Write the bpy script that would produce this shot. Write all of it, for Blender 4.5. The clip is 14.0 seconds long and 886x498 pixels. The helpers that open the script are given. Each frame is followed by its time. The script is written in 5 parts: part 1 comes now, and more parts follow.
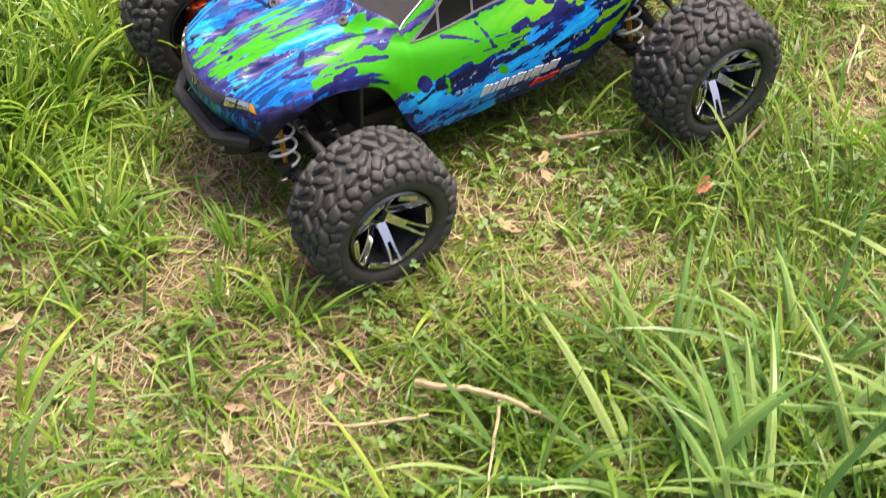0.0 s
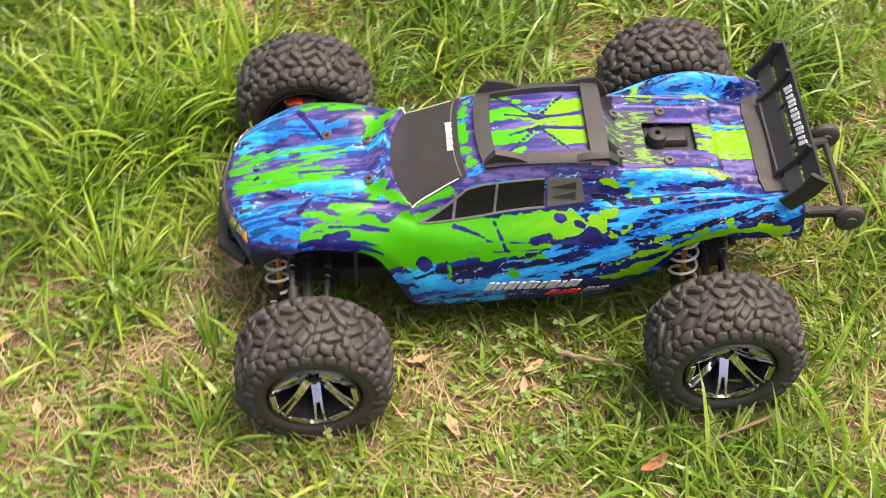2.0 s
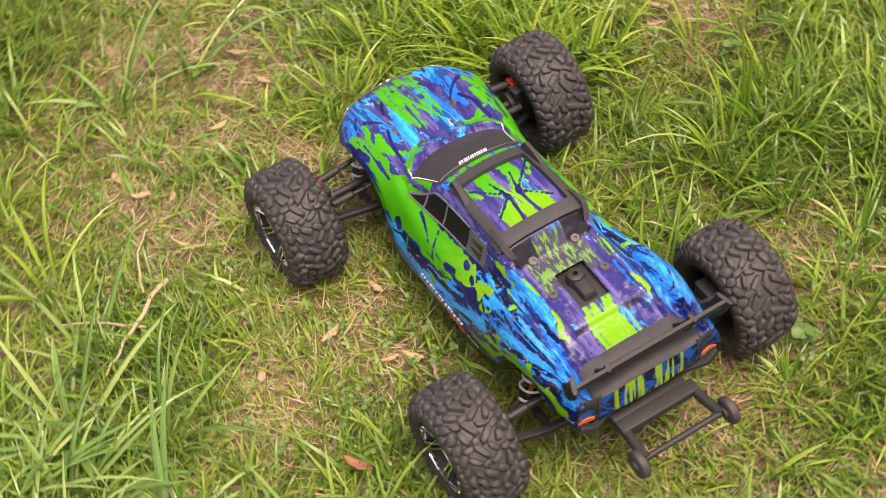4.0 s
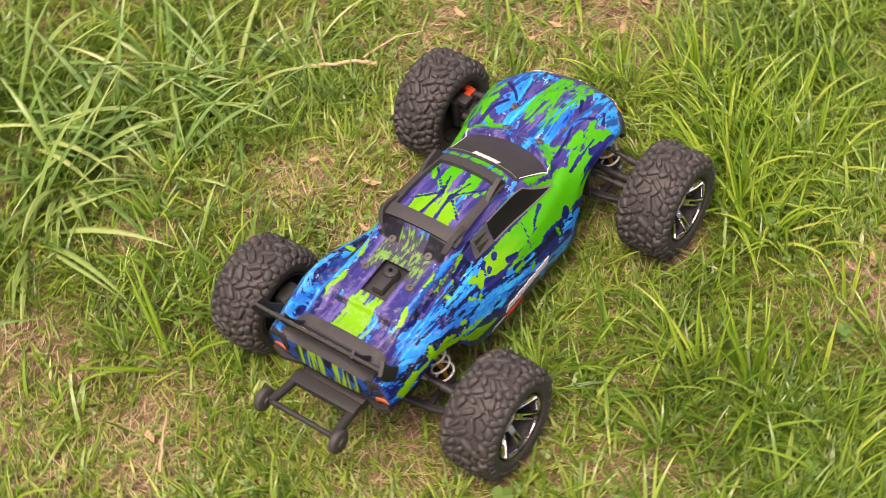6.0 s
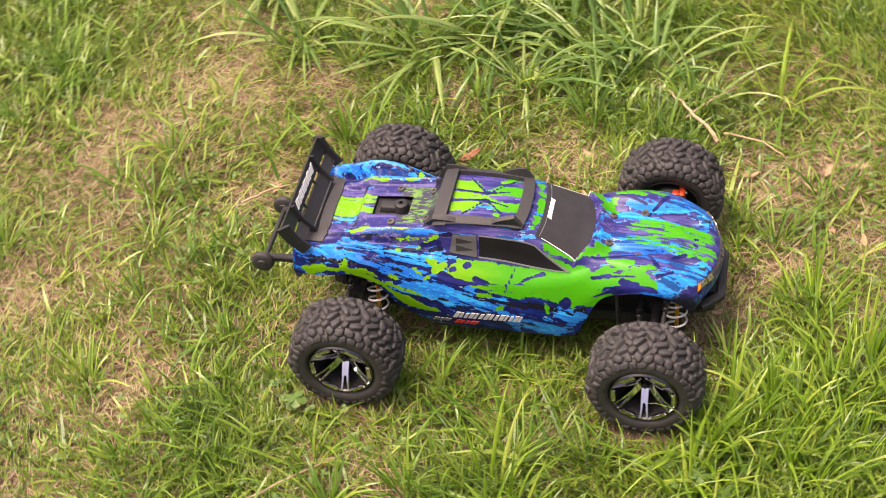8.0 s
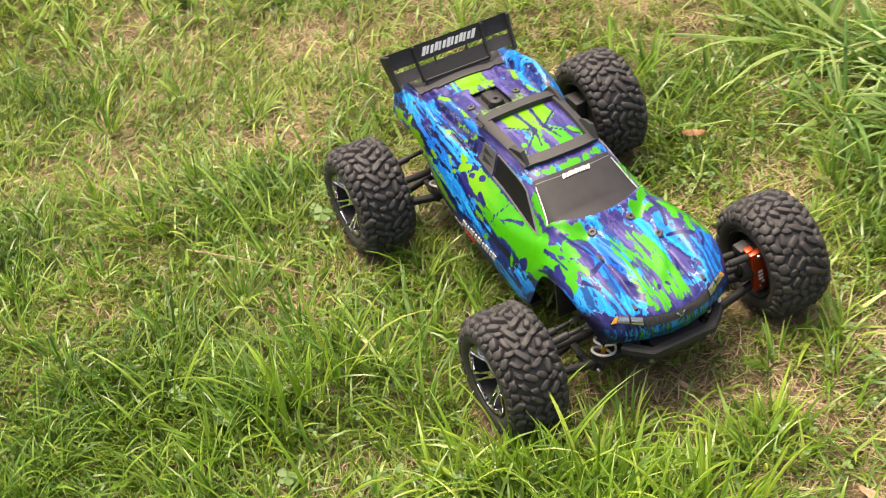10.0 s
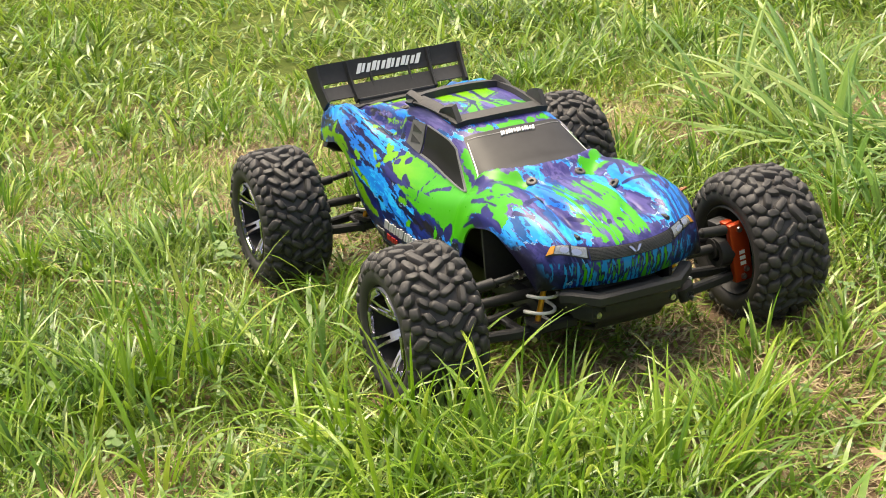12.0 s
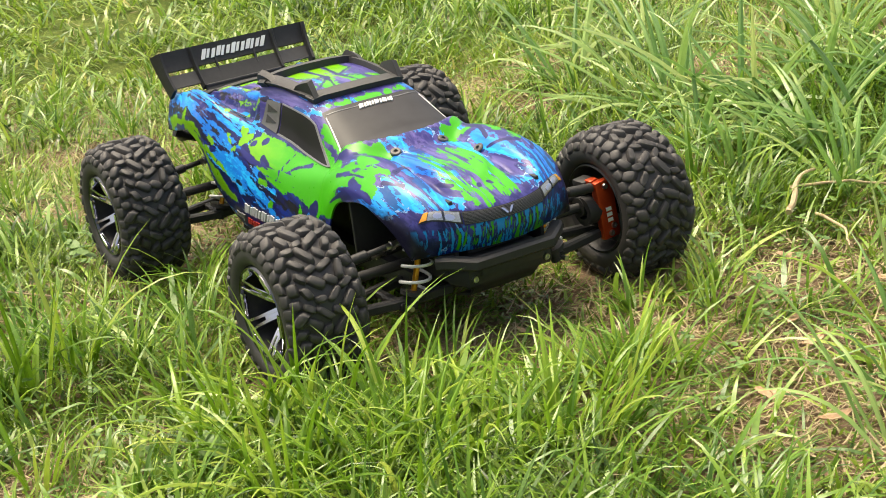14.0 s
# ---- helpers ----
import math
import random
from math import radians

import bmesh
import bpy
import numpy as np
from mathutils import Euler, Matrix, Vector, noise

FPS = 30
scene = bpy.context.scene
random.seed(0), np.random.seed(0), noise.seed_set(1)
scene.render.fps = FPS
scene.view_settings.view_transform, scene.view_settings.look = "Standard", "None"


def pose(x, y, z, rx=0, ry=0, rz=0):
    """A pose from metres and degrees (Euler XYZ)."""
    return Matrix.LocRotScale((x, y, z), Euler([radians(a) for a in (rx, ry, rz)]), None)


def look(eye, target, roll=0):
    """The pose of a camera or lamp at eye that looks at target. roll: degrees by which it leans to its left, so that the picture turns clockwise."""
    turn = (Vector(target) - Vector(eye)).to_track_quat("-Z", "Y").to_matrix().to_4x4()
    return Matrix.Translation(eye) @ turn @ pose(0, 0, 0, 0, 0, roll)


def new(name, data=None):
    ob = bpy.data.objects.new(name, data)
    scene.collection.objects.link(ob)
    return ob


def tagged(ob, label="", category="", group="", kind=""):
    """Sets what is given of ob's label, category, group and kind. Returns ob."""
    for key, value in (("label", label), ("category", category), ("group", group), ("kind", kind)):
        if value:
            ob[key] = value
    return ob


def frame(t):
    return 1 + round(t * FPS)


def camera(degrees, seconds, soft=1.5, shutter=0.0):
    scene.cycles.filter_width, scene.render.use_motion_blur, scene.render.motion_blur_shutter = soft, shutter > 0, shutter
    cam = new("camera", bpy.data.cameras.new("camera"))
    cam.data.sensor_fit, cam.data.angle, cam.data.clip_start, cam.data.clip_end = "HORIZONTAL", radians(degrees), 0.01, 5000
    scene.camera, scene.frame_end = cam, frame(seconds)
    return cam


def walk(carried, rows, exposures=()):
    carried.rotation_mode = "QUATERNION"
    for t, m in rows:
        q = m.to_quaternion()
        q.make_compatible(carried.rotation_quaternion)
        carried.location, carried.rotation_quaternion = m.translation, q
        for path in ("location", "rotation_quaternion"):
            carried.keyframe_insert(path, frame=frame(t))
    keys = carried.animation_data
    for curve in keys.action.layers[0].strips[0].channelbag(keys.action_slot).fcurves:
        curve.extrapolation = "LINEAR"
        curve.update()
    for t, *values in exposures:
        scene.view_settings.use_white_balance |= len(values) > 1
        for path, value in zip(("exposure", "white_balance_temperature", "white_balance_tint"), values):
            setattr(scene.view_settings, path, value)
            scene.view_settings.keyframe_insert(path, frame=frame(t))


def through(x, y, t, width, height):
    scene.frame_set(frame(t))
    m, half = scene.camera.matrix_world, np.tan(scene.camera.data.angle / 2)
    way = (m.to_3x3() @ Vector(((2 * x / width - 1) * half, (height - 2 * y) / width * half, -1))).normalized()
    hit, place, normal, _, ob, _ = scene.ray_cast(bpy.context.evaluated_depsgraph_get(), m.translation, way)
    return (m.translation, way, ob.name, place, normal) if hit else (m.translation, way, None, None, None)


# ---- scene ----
import functools
import itertools

# camera path
EXPO = [(0.0, 1.22, 6800, 12), (1.0, 1.18, 7250, 12), (2.0, 1.15, 7400, 15), (3.2, 0.94, 7350, 22), (6.0, 0.82, 7500, 24), (7.0, 0.88, 7500, 25), (7.7, 0.97, 7450, 25), (10.0, 1.18, 7400, 12), (10.7, 1.22, 7650, 9), (12.0, 1.23, 7400, 6), (14.0, 1.20, 7300, 5)]
cam = camera(30.97, 14.0, soft=0.95, shutter=0.3)
PATH = [
    (0.000, look((0.5560, 0.8346, 0.8018), (0.1282, 0.2013, 0.06), 2.39)),
    (0.500, look((0.4831, 0.7863, 0.8528), (0.0620, 0.1317, 0.06), 3.03)),
    (1.000, look((0.3817, 0.7491, 0.8858), (0.0224, 0.0714, 0.06), 2.07)),
    (1.500, look((0.2561, 0.7278, 0.9440), (0.0322, 0.0056, 0.06), 1.23)),
    (2.000, look((0.1128, 0.8035, 0.9899), (0.0458, 0.0379, 0.06), 1.65)),
    (2.500, look((-0.1138, 0.8416, 1.0255), (0.0593, 0.0657, 0.06), -2.12)),
    (3.000, look((-0.3947, 0.7797, 1.0926), (0.0280, 0.0503, 0.06), -4.20)),
    (3.500, look((-0.5976, 0.6274, 1.1030), (0.0284, 0.0690, 0.06), -6.77)),
    (3.700, look((-0.6977, 0.5368, 1.1241), (0.0310, 0.0520, 0.06), -9.16)),
    (4.233, look((-0.8491, 0.3029, 1.1602), (0.0231, 0.0498, 0.06), -9.53)),
    (4.733, look((-0.9260, 0.0566, 1.1996), (0.0113, 0.0466, 0.06), -8.45)),
    (5.267, look((-0.9318, -0.2305, 1.2392), (-0.0003, 0.0412, 0.06), -7.12)),
    (5.800, look((-0.8390, -0.5326, 1.2676), (-0.0052, 0.0328, 0.06), -7.01)),
    (6.000, look((-0.7541, -0.6503, 1.2544), (-0.0207, 0.0178, 0.06), -8.96)),
    (6.500, look((-0.5222, -0.9046, 1.2720), (0.0081, 0.0125, 0.06), -10.26)),
    (7.000, look((-0.2799, -1.0214, 1.2148), (-0.0731, -0.0588, 0.06), -10.04)),
    (7.500, look((-0.0189, -1.1391, 1.2290), (-0.1041, -0.0128, 0.06), -9.33)),
    (7.700, look((0.0976, -1.1534, 1.2275), (-0.0885, 0.0144, 0.06), -8.44)),
    (8.233, look((0.4187, -1.1192, 1.2137), (-0.0868, 0.0140, 0.06), -8.43)),
    (8.733, look((0.7074, -0.9898, 1.1948), (-0.0806, -0.0087, 0.06), -8.95)),
    (9.267, look((0.9386, -0.7834, 1.1472), (-0.0659, -0.0428, 0.06), -9.48)),
    (9.800, look((1.0602, -0.5789, 1.0494), (-0.0396, -0.0729, 0.06), -9.39)),
    (10.000, look((1.0752, -0.5324, 0.9903), (-0.0283, -0.1110, 0.06), -8.96)),
    (10.500, look((1.0248, -0.4595, 0.7668), (0.0316, -0.1043, 0.06), -7.47)),
    (11.000, look((1.0230, -0.4288, 0.5919), (0.0532, -0.0589, 0.06), -8.39)),
    (11.500, look((1.0508, -0.4604, 0.4988), (0.0096, -0.0315, 0.06), -6.14)),
    (12.000, look((1.0824, -0.4907, 0.4412), (0.0271, -0.0624, 0.06), -5.44)),
    (12.500, look((1.0904, -0.4804, 0.4298), (0.0226, -0.0307, 0.06), -7.33)),
    (13.000, look((1.0910, -0.4889, 0.4223), (0.0669, -0.0077, 0.06), -8.08)),
    (13.500, look((1.0836, -0.4979, 0.4237), (0.1167, -0.0031, 0.06), -7.69)),
    (14.000, look((1.0606, -0.5183, 0.4197), (0.1492, -0.0191, 0.06), -7.38)),
]
walk(cam, PATH, EXPO)
# end of camera path
# ---------------------------------------------------------------- world and light
world = bpy.data.worlds.new("overcast_day")
scene.world = world
world.use_nodes = True
wn = world.node_tree.nodes
sky = wn.new("ShaderNodeTexSky")
sky.sky_type, sky.sun_disc = "NISHITA", False
sky.sun_elevation, sky.sun_rotation = radians(72), radians(258)
sky.air_density, sky.dust_density, sky.ozone_density = 1.0, 9.0, 0.6
wn["Background"].inputs["Strength"].default_value = 0.132
world.node_tree.links.new(sky.outputs[0], wn["Background"].inputs["Color"])

sun_data = bpy.data.lights.new("sun", "SUN")
sun_data.energy, sun_data.angle, sun_data.color = 1.3, radians(26), (1.0, 0.95, 0.87)
sun = new("sun", sun_data)
sun_az, sun_el = radians(192), radians(72)
sun.matrix_world = look((4 * math.cos(sun_az) * math.cos(sun_el), 4 * math.sin(sun_az) * math.cos(sun_el), 4 * math.sin(sun_el)), (0, 0, 0))


# ---------------------------------------------------------------- node shorthand
class Nodes:
    """A material's nodes, written as sums."""

    def __init__(self, name):
        self.mat = bpy.data.materials.new(name)
        self.mat.use_nodes = True
        self.t = self.mat.node_tree
        self.bsdf = self.t.nodes["Principled BSDF"]
        self.out = self.t.nodes["Material Output"]

    def put(self, socket, value):
        if isinstance(value, bpy.types.NodeSocket):
            self.t.links.new(value, socket)
        elif value is not None:
            socket.default_value = value

    def math(self, op, a, b=None, c=None, clamp=False):
        n = self.t.nodes.new("ShaderNodeMath")
        n.operation, n.use_clamp = op, clamp
        for s, v in zip(n.inputs, (a, b, c)):
            self.put(s, v)
        return n.outputs[0]

    def add(self, *v):
        r = v[0]
        for w in v[1:]:
            r = self.math("ADD", r, w)
        return r

    def mul(self, a, b):
        return self.math("MULTIPLY", a, b)

    def big(self, *v):
        r = v[0]
        for w in v[1:]:
            r = self.math("MAXIMUM", r, w)
        return r

    def vec(self, op, a, b):
        n = self.t.nodes.new("ShaderNodeVectorMath")
        n.operation = op
        self.put(n.inputs[0], a)
        self.put(n.inputs[1], b)
        return n.outputs["Value" if op in ("LENGTH", "DOT_PRODUCT") else "Vector"]

    def coord(self, which="Object"):
        return self.t.nodes.new("ShaderNodeTexCoord").outputs[which]

    def attr(self, name):
        n = self.t.nodes.new("ShaderNodeAttribute")
        n.attribute_name = name
        return n.outputs["Fac"]

    def split(self, v):
        n = self.t.nodes.new("ShaderNodeSeparateXYZ")
        self.put(n.inputs[0], v)
        return n.outputs

    def join(self, x, y, z):
        n = self.t.nodes.new("ShaderNodeCombineXYZ")
        for s, v in zip(n.inputs, (x, y, z)):
            self.put(s, v)
        return n.outputs[0]

    def noise(self, v, scale, detail=3.0, rough=0.55, distort=0.0):
        n = self.t.nodes.new("ShaderNodeTexNoise")
        self.put(n.inputs["Vector"], v)
        for k, w in (("Scale", scale), ("Detail", detail), ("Roughness", rough), ("Distortion", distort)):
            n.inputs[k].default_value = w
        return n.outputs["Fac"]

    def step(self, v, lo, hi):
        n = self.t.nodes.new("ShaderNodeMapRange")
        n.interpolation_type = "SMOOTHSTEP"
        self.put(n.inputs[0], v)
        n.inputs[1].default_value, n.inputs[2].default_value = lo, hi
        return n.outputs[0]

    def ramp(self, v, stops, kind="LINEAR"):
        n = self.t.nodes.new("ShaderNodeValToRGB")
        n.color_ramp.interpolation = kind
        self.put(n.inputs[0], v)
        e = n.color_ramp.elements
        while len(e) < len(stops):
            e.new(0.5)
        for k, (p, c) in zip(e, stops):
            k.position, k.color = p, (*c, 1)
        return n.outputs[0]

    def mix(self, f, a, b):
        n = self.t.nodes.new("ShaderNodeMix")
        n.data_type = "RGBA"
        self.put(n.inputs[0], f)
        for s, v in ((n.inputs[6], a), (n.inputs[7], b)):
            self.put(s, (*v, 1) if isinstance(v, tuple) else v)
        return n.outputs[2]

    def bump(self, height, strength, distance):
        n = self.t.nodes.new("ShaderNodeBump")
        n.inputs["Strength"].default_value, n.inputs["Distance"].default_value = strength, distance
        self.put(n.inputs["Height"], height)
        self.t.links.new(n.outputs[0], self.bsdf.inputs["Normal"])

    def set(self, **kw):
        names = {"color": "Base Color", "rough": "Roughness", "metal": "Metallic", "coat": "Coat Weight", "coat_rough": "Coat Roughness",
                 "spec": "Specular IOR Level", "trans": "Transmission Weight", "sheen": "Sheen Weight", "ior": "IOR"}
        for k, v in kw.items():
            self.put(self.bsdf.inputs[names[k]], (*v, 1) if isinstance(v, tuple) and len(v) == 3 else v)
        return self


# ---------------------------------------------------------------- materials
def plain(name, color, rough, metal=0.0, wear=0.25, scale=220.0, bump=0.0, coat=0.0, spec=0.5):
    """A surface of one colour with mottling at two scales and uneven gloss."""
    n = Nodes(name)
    p = n.coord()
    fine, broad = n.noise(p, scale, 4), n.noise(p, scale / 9, 2)
    dark = tuple(c * (1 - wear) for c in color)
    light = tuple(min(1.0, c * (1 + wear) + 0.004 * wear) for c in color)
    n.set(color=n.mix(n.add(n.mul(fine, 0.6), n.mul(broad, 0.4)), dark, light), metal=metal, coat=coat, spec=spec,
          rough=n.add(rough - 0.08, n.mul(broad, 0.16)))
    if bump:
        n.bump(fine, bump, 0.0006)
    return n.mat


def livery():
    """Splashed green, blue and violet paint under clear plastic; the shell carries the dabs, noise frays their edges."""
    n = Nodes("splash_livery_paint")
    p = n.coord()
    x, y, z = n.split(p)
    ay = n.math("ABSOLUTE", y)
    side = n.step(n.add(ay, n.mul(z, -0.55)), -0.022, -0.006)
    # streaks run along the car; on the flanks they rise to the rear
    slant = n.add(z, n.mul(n.mul(x, 0.28), side))
    streak = n.join(n.mul(x, 0.15), y, slant)
    s1 = n.add(n.noise(streak, 60, 4, 0.60, 0.5), -0.5)
    s2 = n.add(n.noise(n.vec("ADD", streak, (3.1, 1.7, 0.4)), 88, 2.2, 0.55, 0.4), -0.5)
    s3 = n.add(n.noise(n.vec("ADD", streak, (7.1, 4.7, 2.4)), 105, 4, 0.62, 0.4), -0.5)
    blot = n.add(n.noise(n.vec("ADD", p, (1.3, 0.2, 5.0)), 165, 2, 0.5, 0.25), -0.5)
    rag = n.add(n.noise(n.join(n.mul(x, 0.45), y, z), 260, 3, 0.6), -0.5)
    green_f, azure_f, dark_f, black_f = n.attr("green"), n.attr("azure"), n.attr("dark"), n.attr("black")

    # base: violet above, navy below, with darker shards
    low = n.step(z, 0.128, 0.07)
    on_side = n.mul(n.step(n.add(ay, n.mul(s1, 0.03)), 0.047, 0.056), n.step(x, 0.10, 0.06))
    violet = n.mix(n.step(s3, -0.08, 0.12), (0.026, 0.024, 0.150), (0.112, 0.092, 0.290))
    navy = n.mix(n.step(s3, -0.05, 0.10), (0.003, 0.008, 0.060), (0.004, 0.020, 0.200))
    col = n.mix(n.big(low, on_side), violet, navy)
    # blue dabs, with loose streaks of blue anywhere
    a = n.add(n.big(n.math("MINIMUM", n.add(azure_f, n.add(0.0018, n.mul(on_side, 0.0014))), 0.0040), -0.0045), n.mul(s2, n.add(0.036, n.mul(on_side, -0.016))), n.mul(rag, 0.014), n.mul(n.mul(n.step(x, -0.02, -0.07), n.step(ay, 0.036, 0.050)), 0.0030), n.mul(n.mul(n.step(x, 0.12, 0.155), n.step(z, 0.107, 0.098)), -0.0055))
    azure = n.mix(n.step(s1, -0.15, 0.15), (0.002, 0.135, 0.59), (0.004, 0.285, 0.76))
    col = n.mix(n.step(a, 0.0, 0.0006), col, azure)
    col = n.mix(n.mul(n.step(a, 0.0015, 0.0025), n.step(n.add(s3, n.mul(rag, 0.4)), -0.075, -0.09)), col, (0.006, 0.40, 0.80))
    shard = n.mul(n.step(n.add(s3, n.mul(rag, 0.25)), 0.045, 0.055), n.step(a, -0.004, -0.001))
    col = n.mix(n.mul(shard, n.big(low, on_side, 0.75)), col, (0.006, 0.008, 0.085))
    b = n.add(black_f, n.mul(s3, 0.012), n.mul(rag, 0.008))
    col = n.mix(n.step(b, 0.0, 0.0005), col, n.mix(n.step(s2, -0.05, 0.10), (0.006, 0.006, 0.012), (0.005, 0.006, 0.055)))
    # thin pale licks beside the blue
    lick = n.mul(n.step(n.math("ABSOLUTE", n.add(a, 0.0004)), 0.0008, 0.0003), n.step(n.add(blot, n.mul(s1, 0.8)), 0.09, 0.13))
    col = n.mix(n.mul(lick, 0.7), col, (0.32, 0.56, 0.85))
    # green
    slit = n.noise(n.join(n.mul(x, 0.07), n.add(y, n.mul(s2, 0.006)), 0.0), 230, 3, 0.62)
    slit = n.mul(n.step(slit, 0.52, 0.56), n.mul(n.step(n.math("ABSOLUTE", n.add(x, -0.02)), 0.085, 0.10), n.step(ay, 0.040, 0.034)))
    fray = n.add(1.0, n.mul(on_side, -0.55))
    g = n.add(green_f, n.mul(blot, 0.0045), n.mul(fray, n.add(n.mul(s1, 0.008), n.mul(s3, 0.009))), n.mul(rag, 0.007), n.mul(slit, n.add(-0.012, n.mul(n.step(x, -0.13, -0.15), 0.0065))), 0.0008)
    nose = n.mul(n.step(z, 0.0925, 0.0905), n.mul(n.step(x, 0.185, 0.190), n.step(n.add(ay, n.mul(s1, 0.02)), 0.040, 0.034)))
    runs = n.add(n.noise(n.join(0.0, n.add(y, n.mul(rag, 0.0015)), n.mul(z, 0.16)), 300, 3, 0.6), -0.5)
    cheek = n.mul(n.step(x, 0.180, 0.188), n.step(z, 0.0935, 0.0915))
    col = n.mix(n.mul(cheek, n.step(n.add(runs, n.mul(s2, 0.3)), 0.040, 0.050)), col, (0.003, 0.23, 0.62))
    green = n.big(n.step(g, 0.0, 0.0005), n.mul(nose, n.step(n.mul(runs, -1.0), 0.050, 0.060)))
    lime = n.mix(n.step(n.add(x, n.mul(s1, 0.15)), 0.01, -0.05), (0.034, 0.315, 0.004), (0.135, 0.375, 0.005))
    col = n.mix(green, col, lime)
    # dark blots and branches over all
    d = n.add(dark_f, n.mul(blot, 0.0022), n.mul(s3, 0.0016), n.mul(rag, 0.0016), -0.0002)
    col = n.mix(n.step(d, 0.0, 0.0005), col, n.mix(n.step(s2, 0.0, 0.10), (0.006, 0.008, 0.085), (0.016, 0.018, 0.15)))
    # striped tail panel
    tail = n.mul(n.step(x, -0.2115, -0.2125), n.step(z, 0.1225, 0.1205))
    stripe = n.mul(n.step(n.noise(n.join(0.0, y, n.mul(z, 0.05)), 210, 2, 0.5), 0.49, 0.52), n.step(ay, 0.034, 0.031))
    col = n.mix(tail, col, n.mix(stripe, n.mix(n.step(s2, 0.0, 0.02), (0.006, 0.008, 0.03), (0.002, 0.07, 0.34)), (0.22, 0.40, 0.02)))
    # printed mesh behind the roof
    net = n.mul(n.step(n.add(x, n.mul(s1, 0.03)), -0.070, -0.076), n.mul(n.step(n.add(x, n.mul(s1, 0.05)), -0.122, -0.112), n.step(n.add(ay, n.mul(s2, 0.02)), 0.028, 0.023)))
    threads = n.step(n.noise(n.join(n.mul(x, 0.28), y, 0.0), 300, 3, 0.6), 0.50, 0.56)
    col = n.mix(n.mul(net, n.step(z, 0.126, 0.130)), col, n.mix(threads, (0.045, 0.042, 0.075), (0.12, 0.27, 0.05)))
    # black slots in the drop behind the roof, and the dark riser of the deck's step
    slot = n.mul(n.mul(n.step(x, -0.0675, -0.0690), n.step(x, -0.0850, -0.0835)), n.mul(n.step(ay, 0.013, 0.015), n.step(ay, 0.037, 0.035)))
    riser = n.mul(n.mul(n.step(x, -0.1550, -0.1560), n.step(x, -0.1600, -0.1590)), n.mul(n.step(ay, 0.017, 0.019), n.step(ay, 0.032, 0.030)))
    col = n.mix(n.big(slot, n.mul(riser, 0.8)), col, (0.010, 0.010, 0.016))
    # black fade of the front arch lips
    arch = n.mul(n.step(n.add(ay, n.mul(z, -0.5)), 0.008, 0.019), n.mul(n.step(x, 0.095, 0.12), n.step(n.add(z, n.mul(rag, 0.016)), 0.107, 0.099)))
    col = n.mix(arch, col, (0.008, 0.008, 0.022))
    # dust over all; on the deck its paleness also stands in for sky sheen
    dust_sheen = n.noise(p, 190, 5, 0.62)
    deck = n.mul(n.step(x, -0.06, -0.15), n.step(z, 0.118, 0.126))
    col = n.mix(n.mul(n.step(dust_sheen, 0.48, 0.8), n.add(0.05, n.mul(deck, 0.45))), col, (0.36, 0.33, 0.34))
    n.set(color=col, rough=n.add(0.20, n.mul(dust_sheen, 0.24)), spec=0.25)
    return n.mat


def grass_mat(name, stops, gloss=0.36, through=0.38, single=False):
    """Blade green, each blade of its own tone, with light shining through."""
    n = Nodes(name)
    rnd = n.t.nodes.new("ShaderNodeObjectInfo").outputs["Random"] if single else n.t.nodes.new("ShaderNodeNewGeometry").outputs["Random Per Island"]
    p = n.coord()
    patch = n.noise(p, 5.0, 3)
    fine = n.noise(n.vec("MULTIPLY", p, (1, 1, 0.2)), 300, 2)
    v = n.add(n.mul(rnd, 0.62), n.mul(patch, 0.46), n.mul(fine, 0.14), n.mul(n.attr("lush"), -0.14), -0.115)
    col = n.ramp(v, stops)
    n.set(color=col, rough=gloss, spec=0.50)
    tr = n.t.nodes.new("ShaderNodeBsdfTranslucent")
    n.put(tr.inputs["Color"], col)
    mx = n.t.nodes.new("ShaderNodeMixShader")
    mx.inputs[0].default_value = through
    n.t.links.new(n.bsdf.outputs[0], mx.inputs[1])
    n.t.links.new(tr.outputs[0], mx.inputs[2])
    n.t.links.new(mx.outputs[0], n.out.inputs["Surface"])
    return n.mat


def soil_mat():
    n = Nodes("bare_soil_with_thatch")
    p = n.coord()
    broad, mid, fine = n.noise(p, 6, 4), n.noise(p, 40, 5, 0.65), n.noise(p, 420, 5, 0.7)
    col = n.ramp(n.add(n.mul(mid, 0.6), n.mul(broad, 0.4)), [(0.3, (0.085, 0.055, 0.036)), (0.5, (0.25, 0.165, 0.105)), (0.68, (0.44, 0.305, 0.205))])
    col = n.mix(n.step(fine, 0.5, 0.72), col, (0.47, 0.335, 0.23))
    # further off the turf closes over
    far = n.vec("LENGTH", n.vec("MULTIPLY", p, (1, 1, 0)), (0, 0, 0))
    turf_tone = n.ramp(n.add(n.mul(mid, 0.5), n.mul(fine, 0.5)), [(0.3, (0.030, 0.062, 0.008)), (0.5, (0.085, 0.140, 0.018)), (0.7, (0.20, 0.235, 0.045))])
    col = n.mix(n.mul(n.step(n.add(far, n.mul(broad, 0.5)), 0.85, 1.35), 0.92), col, turf_tone)
    n.set(color=col, rough=0.95, spec=0.15)
    n.bump(n.add(fine, n.mul(mid, 1.5)), 0.9, 0.006)
    return n.mat


